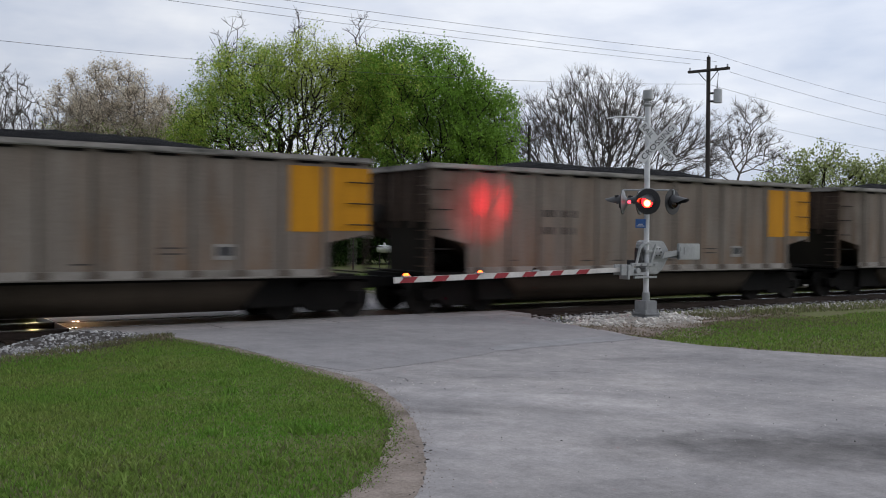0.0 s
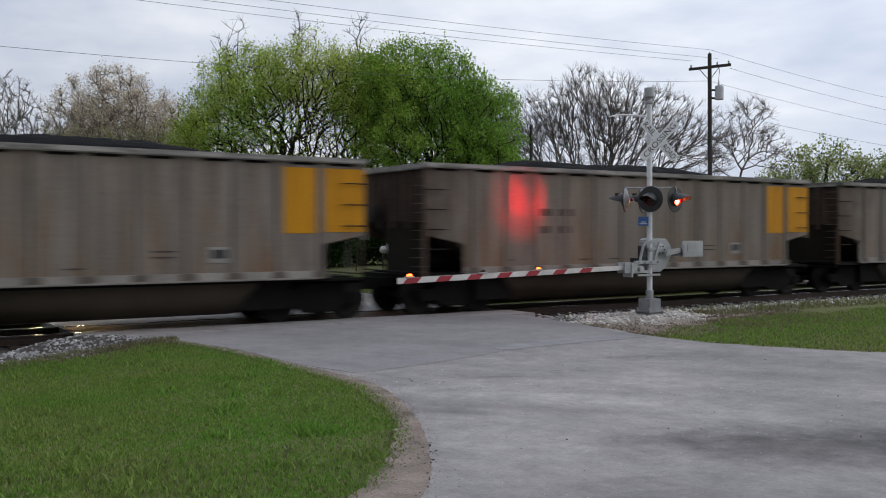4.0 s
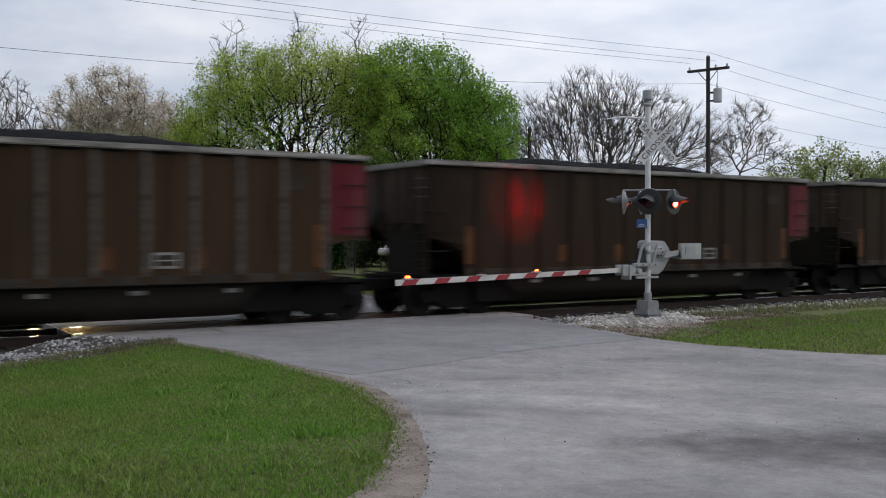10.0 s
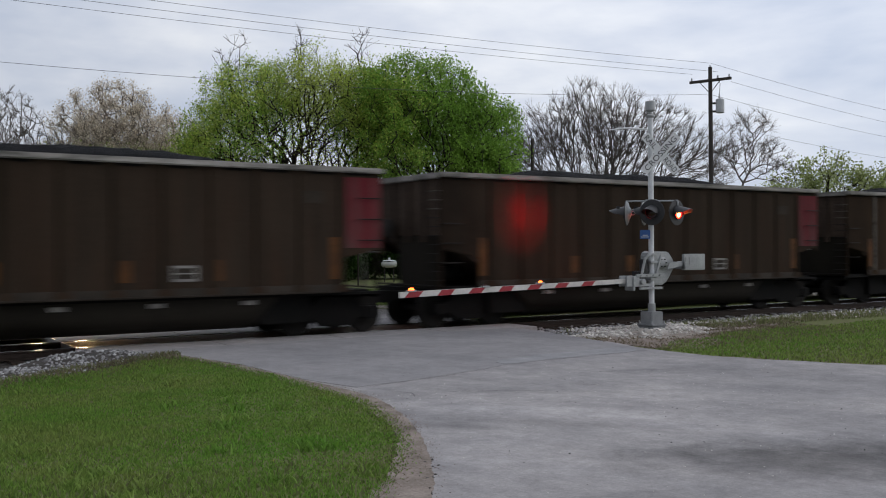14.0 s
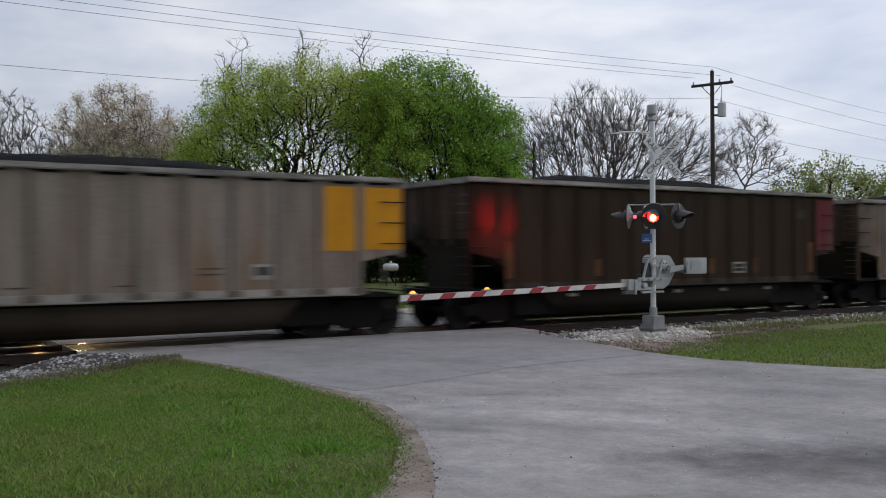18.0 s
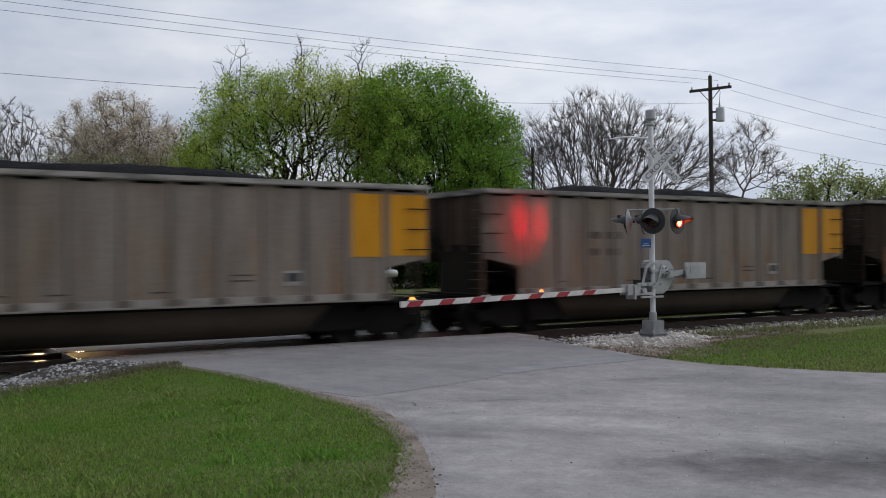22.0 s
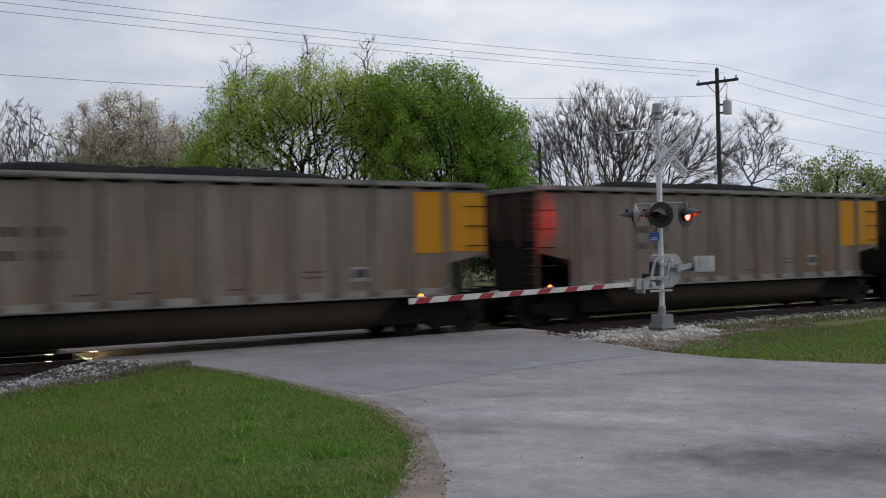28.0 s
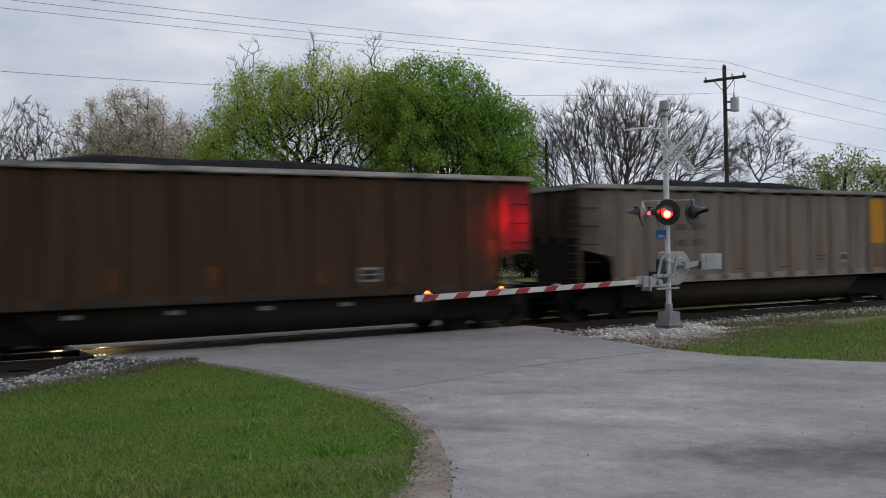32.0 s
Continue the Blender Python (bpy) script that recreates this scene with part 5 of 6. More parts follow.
def crossing_signal(at, label, reach, flip=False):
    sg = thing("crossing_signal", label, "signal", "crossing signals", at @ Matrix.Diagonal((LOW, LOW, LOW, 1)))
    base = part("foundation", Geo().box(-0.24, 0.24, -0.24, 0.24, -0.1, 0.1).box(-0.2, 0.2, -0.2, 0.2, 0.1, 0.42).box(-0.26, 0.26, -0.26, 0.26, 0.06, 0.12), M_CONCRETE, sg, "grey metal junction base", bevel=0.02)
    for x in (-0.21, 0.21):
        for y in (-0.21, 0.21):
            part("bolt", Geo().tube((x, y, 0.12), (x, y, 0.19), 0.022, n=6), M_GALV, base)
    part("mast", Geo().tube((0, 0, 0.4), (-0.02, 0, 5.25), 0.068, n=16), M_WHITEPOST, sg, "white painted steel mast", smooth=True)
    part("mast_collar", Geo().tube((0, 0, 0.4), (0, 0, 0.62), 0.095, n=16), M_GALV, sg, smooth=True)
    part("bell", Geo().lathe([(0.075, 5.22), (0.11, 5.25), (0.11, 5.29), (0.06, 5.31), (0.05, 5.36), (0.1, 5.38), (0.125, 5.41), (0.125, 5.6), (0.115, 5.63), (0.04, 5.635)], 18, "z", (-0.02, 0, 0)), M_GALV, sg, "grey warning bell on the mast top", smooth=True)
    # crossbuck
    cb = part("crossbuck", Geo().box(-0.08, 0.08, 0.0, 0.13, -0.03, 0.03), M_GALV, sg, "bracket of the crossed white boards", at=pose(0.12, -0.2, 4.33, 0, 0, -38))

    def board(turn, y):
        e, w, c = 0.61, 0.114, 0.03
        g = Geo().prism([(-e + c, -w), (e - c, -w), (e, -w + c), (e, w - c), (e - c, w), (-e + c, w), (-e, w - c), (-e, -w + c)], y - 0.006, y)
        b = part("board", g, M_SIGN, cb, "white crossing board with black letters", at=pose(0, 0, 0, 0, -turn, 0))
        return b

    for turn, y, words in ((-50, -0.004, (("RAIL", -0.37, 0.36), ("ROAD", 0.37, 0.40))), (47, -0.014, (("CROSSING", 0, 1.06),))):
        b = board(turn, y)
        for word, x, w in words:
            put = lettering(word, w, 0.135, M_LETTER, cb, pose(0, 0, 0, 0, -turn, 0) @ pose(x, y - 0.010, 0))
    if not flip:
        part("side_bracket", Geo().tube((-0.03, 0, 4.93), (-0.55, 0.35, 4.97), 0.022, 0.024, 8).tube((-0.55, 0.35, 4.97), (-0.85, 0.56, 4.93), 0.024, 0.012, 8), M_WHITEPOST, sg, "thin white side bracket", smooth=True)
        tag = part("blue_plate", Geo().box(-0.125, 0.125, -0.006, 0.006, -0.11, 0.11), M_BLUE, sg, "small blue notice plate", bevel=0.004, at=pose(-0.22, 0.0, 2.33, 0, 0, -35))
        for z, w in ((-0.062, 0.19), (-0.02, 0.12)):
            part("text_bar", Geo().box(-w / 2, w / 2, -0.011, -0.008, z - 0.01, z + 0.01), M_CAN, tag)
    # lamps on their cross arm
    ex, ey = 0.701, -0.713
    part("cross_arm", Geo().tube((-0.61 * ex, -0.61 * ey, 3.16), (0.64 * ex, 0.64 * ey, 3.16), 0.02, n=8).tube((-0.61 * ex, -0.61 * ey, 3.16), (-0.61 * ex, -0.61 * ey, 3.0), 0.018, n=8).tube((0.64 * ex, 0.64 * ey, 3.16), (0.64 * ex, 0.64 * ey, 3.0), 0.018, n=8).box(-0.1, 0.1, -0.1, 0.1, 3.05, 3.2), M_GALV, sg, "steel arm that holds the lamps", smooth=True)
    flasher(sg, (-0.61 * ex, -0.61 * ey, 2.87), -144, 0)
    flasher(sg, (-0.17, -0.19, 2.87), -66, 0)
    flasher(sg, (0.62 * ex, 0.62 * ey, 2.87), 8, 1)
    flasher(sg, (0.02, 0.28, 2.87), -153, 1)
    if not flip:
        # shutters added to blink the steady back lights; a real signal has none
        for k, (place, turn) in enumerate(BACK_LAMPS):
            v = [(0.085 * math.cos(a), 0.085 * math.sin(a), z) for a in (math.radians(-10 + 20 * i) for i in range(11)) for z in (-0.09, 0.09)]
            g = Geo().add(v, [(2 * i, 2 * i + 2, 2 * i + 3, 2 * i + 1) for i in range(10)])
            at = pose(*((place - MAST) / LOW), 0, 0, turn)
            FLASH.append((part("shutter", g, M_BLACK, sg, "added black shutter that blinks the steady back lamp", at=at), at, k))
    eye = part("peep_light", Geo().tube((0, 0.06, 0), (0, 0.0, 0), 0.05, n=12), M_GALV, sg, "small red side light", smooth=True, at=pose(-0.61 * ex + 0.03, -0.61 * ey - 0.21, 2.86, 0, 0, -42))
    lens = two_faced("peep_lens", Geo().lathe([(0.01, -0.003), (0.04, -0.001), (0.04, 0.001), (0.01, 0.003)], 12, "y"), M_REDLAMP, M_DARKLENS, eye, pose(0, -0.004, 0), "red side lens, glowing in turns")
    FLASH.append((lens, (0, -0.004, 0), 0))
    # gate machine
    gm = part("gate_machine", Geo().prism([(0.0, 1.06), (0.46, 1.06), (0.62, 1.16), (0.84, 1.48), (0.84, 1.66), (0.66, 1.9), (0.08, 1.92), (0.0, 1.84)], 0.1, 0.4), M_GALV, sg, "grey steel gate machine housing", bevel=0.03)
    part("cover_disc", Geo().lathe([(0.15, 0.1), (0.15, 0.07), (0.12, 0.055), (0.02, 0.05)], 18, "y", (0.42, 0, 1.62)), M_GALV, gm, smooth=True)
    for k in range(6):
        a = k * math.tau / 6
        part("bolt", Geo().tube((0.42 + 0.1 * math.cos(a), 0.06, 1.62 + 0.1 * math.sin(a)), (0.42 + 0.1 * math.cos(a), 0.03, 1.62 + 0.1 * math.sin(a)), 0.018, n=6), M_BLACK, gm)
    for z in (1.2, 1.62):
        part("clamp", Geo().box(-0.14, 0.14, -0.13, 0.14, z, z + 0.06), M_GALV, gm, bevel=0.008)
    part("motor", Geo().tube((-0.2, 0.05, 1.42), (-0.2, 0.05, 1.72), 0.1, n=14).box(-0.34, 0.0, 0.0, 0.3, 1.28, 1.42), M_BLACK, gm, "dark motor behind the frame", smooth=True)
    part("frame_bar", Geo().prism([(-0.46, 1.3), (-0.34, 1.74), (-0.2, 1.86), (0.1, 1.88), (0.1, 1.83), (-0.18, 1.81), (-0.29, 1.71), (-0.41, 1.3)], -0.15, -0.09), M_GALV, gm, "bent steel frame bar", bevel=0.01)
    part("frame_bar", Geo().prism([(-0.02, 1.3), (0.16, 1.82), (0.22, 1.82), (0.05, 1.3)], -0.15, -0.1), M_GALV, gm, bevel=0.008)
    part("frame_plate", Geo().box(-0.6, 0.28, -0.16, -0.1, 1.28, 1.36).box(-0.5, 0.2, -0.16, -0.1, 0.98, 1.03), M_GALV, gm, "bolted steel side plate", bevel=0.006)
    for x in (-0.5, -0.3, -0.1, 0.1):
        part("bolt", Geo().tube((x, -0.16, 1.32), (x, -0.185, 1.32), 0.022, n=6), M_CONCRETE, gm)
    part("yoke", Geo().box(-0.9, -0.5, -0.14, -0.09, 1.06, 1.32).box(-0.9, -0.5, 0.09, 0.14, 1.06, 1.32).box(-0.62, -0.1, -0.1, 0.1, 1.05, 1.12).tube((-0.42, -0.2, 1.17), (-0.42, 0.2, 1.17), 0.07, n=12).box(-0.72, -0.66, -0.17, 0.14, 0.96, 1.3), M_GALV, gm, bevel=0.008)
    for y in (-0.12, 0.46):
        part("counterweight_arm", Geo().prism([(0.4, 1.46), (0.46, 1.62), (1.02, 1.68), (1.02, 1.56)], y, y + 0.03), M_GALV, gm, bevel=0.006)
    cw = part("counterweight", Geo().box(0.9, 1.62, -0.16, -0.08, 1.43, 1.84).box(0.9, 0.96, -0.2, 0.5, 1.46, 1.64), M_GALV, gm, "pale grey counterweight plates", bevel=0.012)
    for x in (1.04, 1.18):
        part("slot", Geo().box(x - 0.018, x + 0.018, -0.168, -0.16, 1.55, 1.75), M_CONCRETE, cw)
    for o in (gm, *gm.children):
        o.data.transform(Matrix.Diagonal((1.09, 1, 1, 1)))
    # arm
    tip_x, _, tip_z = reach
    span = math.hypot(tip_x + 0.82, tip_z - 1.2)
    arm = part("gate_arm", Geo().prism([(0, -0.06), (span, -0.066), (span, 0.058), (0, 0.048)], -0.03, 0.03), M_DARKSILL if flip else M_ARMWHITE, sg, "dark back of the striped gate arm" if flip else "white gate arm with red stripes", bevel=0.006,
               at=pose(-0.82, -0.03, 1.2, 0, 0, 180) @ pose(0, 0, 0, 0, math.degrees(math.atan2(1.2 - tip_z, -tip_x - 0.82)), 0))
    for k in range(7):
        c = span - 0.35 - 0.805 * k
        h, g0 = 0.056 - 0.0015 * k, 0.064 - 0.001 * k
        for y in (-0.034, 0.034):
            part("stripe", Geo().prism([(c - 0.17 + 0.06, -g0), (c + 0.17 + 0.06, -g0), (c + 0.17 - 0.06, h), (c - 0.17 - 0.06, h)], y - 0.003, y + 0.003), M_ARMRED, arm)
    if flip:
        gate_lamp(arm, span - 0.3, None, M_REDLAMP)
        gate_lamp(arm, span - 2.85, None, M_REDLAMP)
        return sg
    gate_lamp(arm, span - 0.3, None)
    gate_lamp(arm, span - 2.2, 1)
    gate_lamp(arm, span - 3.75, 0)
    return sg


crossing_signal(pose(*MAST), "white railway crossing signal with lowered striped gate and red lamps", (-7.33, 0, 1.05))
crossing_signal(pose(*site(-4.6, 21.0), 0.0, 0, 0, 180), "white railway crossing signal with lowered gate beyond the track", (-4.97, 0, 1.24), True)

# ---- trees ----
def grow(seed, base, fork, blobs, n, reach=0.4, seg=0.9, wander=0.12):
    """A branching skeleton: each point of the crown joins the branch that serves it best. Returns nodes and parents."""
    r = np.random.RandomState(seed)
    w = np.array([b[6] for b in blobs], float)
    pick = r.choice(len(blobs), n, p=w / w.sum())
    d = r.normal(size=(n, 3))
    d /= np.linalg.norm(d, axis=1)[:, None]
    d *= (r.uniform(0, 1, n) ** 0.42)[:, None]
    B = np.array([b[:6] for b in blobs])[pick]
    pts = B[:, :3] + d * B[:, 3:]
    base = np.array(base, float)
    stem = [base + (np.array(fork) - base) * k / 4 for k in range(5)]
    pts = pts[np.argsort(np.linalg.norm(pts - stem[-1], axis=1))]
    nodes = np.zeros((n * 14 + 10, 3))
    cost = np.zeros(len(nodes))
    parent = np.full(len(nodes), -1)
    for i, p in enumerate(stem):
        nodes[i], parent[i] = p, i - 1
        cost[i] = 0.0 if i == 4 else 3.0 * (4 - i)
    m = 5
    for p in pts:
        gap = p - nodes[:m]
        far = np.sqrt((gap ** 2).sum(1))
        j = int(np.argmin(far + reach * cost[:m] + np.where(gap[:, 2] < -0.3, 1.5, 0)))
        k = max(1, min(12, int(math.ceil(far[j] / seg))))
        a, last = nodes[j].copy(), j
        bow = r.normal(0, wander, 3) * far[j] + np.array([0, 0, -0.10 * far[j]])
        for q in range(1, k + 1):
            t = q / k
            nodes[m] = a + (p - a) * t + bow * 4 * t * (1 - t) * 0.5
            cost[m] = cost[last] + np.linalg.norm(nodes[m] - nodes[last])
            parent[m], last = last, m
            m += 1
    return nodes[:m], parent[:m]


def radii(parent, tip, power=0.46):
    n = len(parent)
    load = np.zeros(n)
    kids = np.bincount(parent[parent >= 0], minlength=n)
    for i in range(n - 1, -1, -1):
        if kids[i] == 0:
            load[i] += 1
        if parent[i] >= 0:
            load[parent[i]] += load[i]
    return tip * load ** power


def limbs(name, nodes, parent, r, material, owner, sides=5):
    """Tapered limbs as tubes from node to node."""
    k = np.where(parent >= 0)[0]
    a, b = nodes[parent[k]], nodes[k]
    ra, rb = np.minimum(r[parent[k]], r[k] * 1.5), r[k]
    d = b - a
    d /= np.maximum(np.linalg.norm(d, axis=1), 1e-6)[:, None]
    u = np.cross(d, np.where(np.abs(d[:, 2:3]) > 0.9, [[1.0, 0, 0]], [[0, 0, 1.0]]))
    u /= np.linalg.norm(u, axis=1)[:, None]
    w = np.cross(d, u)
    ang = np.arange(sides) * math.tau / sides
    ring = u[:, None] * np.cos(ang)[None, :, None] + w[:, None] * np.sin(ang)[None, :, None]
    v = np.concatenate([a[:, None] + ring * ra[:, None, None], b[:, None] + ring * rb[:, None, None]], 1)
    i = np.arange(sides)
    quad = np.stack([i, (i + 1) % sides, (i + 1) % sides + sides, i + sides], 1)
    f = quad[None] + (np.arange(len(k)) * 2 * sides)[:, None, None]
    return big_mesh(name, v.reshape(-1, 3), f.reshape(-1, 4), material, owner, smooth=True)


def twigs(nodes, parent, n, length, seed, up=0.3):
    """Fine twigs off the outer branches; more nodes and parents."""
    r = np.random.RandomState(seed)
    kids = np.bincount(parent[parent >= 0], minlength=len(parent))
    outer = np.where((kids <= 1) & (np.arange(len(parent)) > 8))[0]
    j = r.choice(outer, n)
    d = nodes[j] - nodes[np.maximum(parent[j], 0)]
    d /= np.maximum(np.linalg.norm(d, axis=1), 1e-6)[:, None]
    d = d + r.normal(0, 0.55, (n, 3)) + np.array([0, 0, up])
    d /= np.linalg.norm(d, axis=1)[:, None]
    tip = nodes[j] + d * (length * r.uniform(0.4, 1.2, n))[:, None]
    return np.concatenate([nodes, tip]), np.concatenate([parent, j])


def leaves(name, nodes, parent, n, size, spread, material, owner, seed, low=0.0, every=None):
    """Small folded leaves round the outer branches."""
    r = np.random.RandomState(seed)
    kids = np.bincount(parent[parent >= 0], minlength=len(parent))
    outer = np.where((kids <= 1) & (nodes[:, 2] > low))[0]
    if every is not None:
        outer = outer[every(nodes[outer])]
    c = nodes[r.choice(outer, n)] + r.normal(0, spread, (n, 3))
    a = r.normal(size=(n, 3))
    a /= np.linalg.norm(a, axis=1)[:, None]
    b = np.cross(a, r.normal(size=(n, 3)))
    b /= np.linalg.norm(b, axis=1)[:, None]
    s = (size * r.uniform(0.6, 1.4, n))[:, None]
    up = np.cross(a, b) * s * 0.25
    v = np.stack([c - a * s, c - b * s * 0.55 + up, c + a * s, c + b * s * 0.55 + up], 1)
    i = (np.arange(n) * 4)[:, None]
    return big_mesh(name, v.reshape(-1, 3), i + np.array([[0, 1, 2, 3]]), material, owner)


def tree(label, base, fork, blobs, n, tip, seed, twig=0, twig_len=0.6, foliage=(), bark=None, reach=0.4, power=0.46, category="tree", wander=0.12):
    base, fork = (*site(*base[:2]), base[2]), (*site(*fork[:2]), fork[2] * LOW)
    blobs = [(*site(x, y), z * LOW, rx * 0.94, ry * 1.1, rz * LOW, w) for x, y, z, rx, ry, rz, w in blobs]
    ob = thing("tree", label, category, "trees behind the track", pose(*base))
    nodes, parent = grow(seed, base, fork, blobs, n, reach, wander=wander)
    if twig:
        nodes, parent = twigs(nodes, parent, twig, twig_len, seed + 1)
    nodes = nodes - np.array(base)
    r = radii(parent, tip, power)
    thin = (r < tip * 2.2) & (parent >= 0)
    tagged(limbs("trunk", nodes, np.where(thin, -1, parent), r, bark or M_BARK, ob, 6), "trunk and branching limbs")
    tagged(limbs("twig", nodes, np.where(thin, parent, -1), r, bark or M_BARK, ob, 3), "fine twigs", kind="stuff")
    for count, size, gap, material, low, what, every in foliage:
        tagged(leaves("crown", nodes, parent, count, size, gap, material, ob, seed + 7 + count % 13, low * LOW, every), what)
    return ob


tree("broad spreading tree in yellow-green spring leaf, dark limbs showing", (9.2, 37.0, 0), (9.0, 37.0, 2.6),
     [(6.6, 37.4, 8.3, 4.2, 3.6, 3.9, 5), (9.4, 36.8, 9.0, 3.6, 3.4, 3.9, 4), (12.0, 36.2, 8.0, 2.6, 3.0, 4.3, 2.4), (4.2, 37.6, 7.0, 2.1, 2.4, 2.0, 1.2)], 1700, 0.0075, 101, 3600, 0.5,
     [(56000, 0.046, 0.2, M_LEAFY, 5.6, "yellow-green spring leaves", lambda p: ((0.9 * p[:, 0] - 0.44 * p[:, 1] + 1.2) / 5.6) ** 2 + ((p[:, 2] - 5.2) / 5.0) ** 2 > 0.5), (20000, 0.046, 0.2, M_LEAFY, 5.4, "yellow-green leaves inside the crown", None), (18000, 0.046, 0.2, M_LEAF, 4.6, "fresh green leaves", lambda p: p[:, 0] < -2.2)])
tree("dense rounded tree in fresh green leaf", (15.2, 32.6, 0), (15.2, 32.6, 2.2),
     [(14.0, 33.2, 8.0, 3.4, 3.4, 4.2, 5), (16.4, 32.0, 6.4, 2.3, 2.6, 3.7, 3), (12.8, 33.6, 6.5, 2.0, 2.2, 2.8, 0.7), (17.0, 31.7, 5.0, 1.5, 2.0, 2.9, 1.6), (12.0, 34.2, 8.6, 2.0, 2.2, 3.0, 0.8), (12.9, 33.7, 10.1, 2.1, 2.2, 2.0, 1.8), (15.6, 32.6, 9.2, 2.0, 2.0, 2.3, 1.8), (16.9, 31.8, 7.8, 1.9, 2.0, 2.2, 1.5), (17.5, 31.5, 5.2, 1.2, 1.6, 2.1, 0.9)], 1700, 0.009, 111, 2200, 0.45,
     [(98000, 0.058, 0.2, M_LEAF, 3.8, "dense fresh green leaves", None), (9000, 0.05, 0.2, M_LEAFY, 6.0, "yellow-green young leaves", lambda p: (p[:, 0] < -2.2))])
for base, fork, blobs, seed in (((5.4, 38.4, 0), (5.2, 38.4, 8.0), [(5.2, 38.2, 12.0, 1.2, 0.8, 2.0, 1)], 121), ((8.8, 38.0, 0), (8.7, 38.0, 9.0), [(8.7, 37.9, 12.8, 0.4, 0.4, 1.7, 1)], 122), ((11.9, 37.6, 0), (11.9, 37.6, 9.0), [(12.1, 37.4, 13.0, 0.8, 0.7, 2.0, 1)], 123)):
    tree("bare dead treetop rising above the green crown", base, fork, blobs, 60, 0.0075, seed, 110, 0.45, bark=M_BARK, power=0.36)
tree("small tree covered in buff buds, thinly leafed", (-0.4, 45.0, 0), (-0.4, 45.0, 2.5),
     [(-0.8, 45.0, 8.4, 3.7, 3.2, 3.4, 4), (1.9, 45.0, 7.6, 2.3, 2.6, 2.8, 2), (-2.6, 44.9, 7.0, 2.2, 2.2, 2.6, 1.5)], 1100, 0.008, 131, 5000, 0.5,
     [(54000, 0.05, 0.15, M_BLOSSOM, 3.0, "pale buff buds and seed tufts", None), (9000, 0.06, 0.15, M_OLIVE, 2.0, "sparse olive leaves", lambda p: p[:, 2] < 7.5)], bark=M_BUFFTWIG, power=0.39)
tree("bare leafless tree with grey twigs", (-6.6, 45.6, 0), (-6.6, 45.6, 2.5), [(-6.2, 45.6, 8.3, 1.9, 1.8, 3.0, 3), (-4.6, 45.7, 6.8, 1.6, 1.6, 2.2, 2), (-8.5, 45.5, 7.5, 2, 2, 3, 2)], 900, 0.0058, 141, 4200, 0.45, bark=M_TWIG, power=0.355)
tree("wide bare tree with many upright grey branches", (25.4, 33.4, 0), (25.4, 33.4, 1.0),
     [(21.3, 36.3, 7.2, 1.5, 1.5, 2.3, 1.5), (22.8, 35.2, 8.3, 2.0, 2.0, 2.6, 3), (24.9, 33.8, 9.2, 2.2, 2.2, 2.9, 4), (26.7, 32.4, 8.8, 1.9, 1.9, 2.8, 3.2), (28.6, 31.0, 8.0, 1.8, 1.8, 2.9, 2.6), (30.6, 29.6, 7.0, 1.6, 1.6, 2.7, 1.6), (25.6, 33.2, 5.5, 3.2, 3.0, 2.0, 1.5)], 1700, 0.0046, 151, 15000, 0.6, bark=M_TWIG, reach=0.75, wander=0.05, power=0.375)
tree("slender bare tree with crooked limbs", (33.4, 30.2, 0), (33.5, 30.2, 4.0), [(34.0, 29.5, 8.2, 1.4, 1.4, 2.3, 3), (35.0, 28.5, 7.0, 0.9, 0.9, 1.4, 1), (33.0, 30.7, 7.5, 0.8, 0.8, 1.4, 1)], 260, 0.0044, 161, 2200, 0.5, bark=M_TWIG, wander=0.10, power=0.35)
tree("bushy olive-green tree in young leaf", (48.4, 35.2, 0), (48.4, 35.2, 2.0), [(48.3, 35.6, 6.3, 2.9, 2.9, 2.8, 4), (50.8, 32.4, 5.8, 2.4, 2.4, 2.4, 3), (46.6, 37.4, 5.4, 1.6, 1.6, 2.0, 1)], 600, 0.009, 171, 900, 0.5,
     [(11000, 0.10, 0.25, M_OLIVE, 1.5, "young olive-green leaves", None)])
tree("bushy olive-green tree in young leaf", (56.5, 31.0, 0), (56.5, 31.0, 2.0), [(56.3, 31.0, 5.6, 3.2, 3.2, 2.9, 4), (60.0, 28.0, 5.0, 2.8, 2.8, 2.4, 3)], 420, 0.014, 181, 700, 0.5,
     [(10000, 0.12, 0.25, M_OLIVE, 1.5, "young olive-green leaves", None)])
# undergrowth that closes the view under the crowns
for x, y, w, h, seed in ((4.5, 52, 3.6, 5.0, 191), (12, 53, 5, 5.6, 192), (20, 54, 5, 5.6, 193), (27, 46, 5, 4.6, 194), (-9, 62, 5, 4.8, 195), (36, 43, 6, 4.4, 196), (46, 48, 6, 4.4, 198), (11.5, 43.6, 1.7, 3.0, 199), (15.0, 45.6, 2.6, 3.4, 200), (19.0, 44.5, 2.6, 3.4, 202), (0.9, 48.0, 2.6, 1.1, 203), (-3.0, 47.8, 2.2, 1.1, 204), (-7.8, 47.8, 2.2, 1.1, 205), (-11.5, 46, 2.0, 3.2, 206)):
    tree("low tangled shrubs under the trees", (x, y, 0), (x, y, 0.4), [(x, y, h * 0.6, w, 2.0, h * 0.55, 1)], 420, 0.012, seed, 500, 0.5, [(26000, 0.1, 0.35, M_HEDGE, 0.2, "dark green leaves", None)], category="shrub")

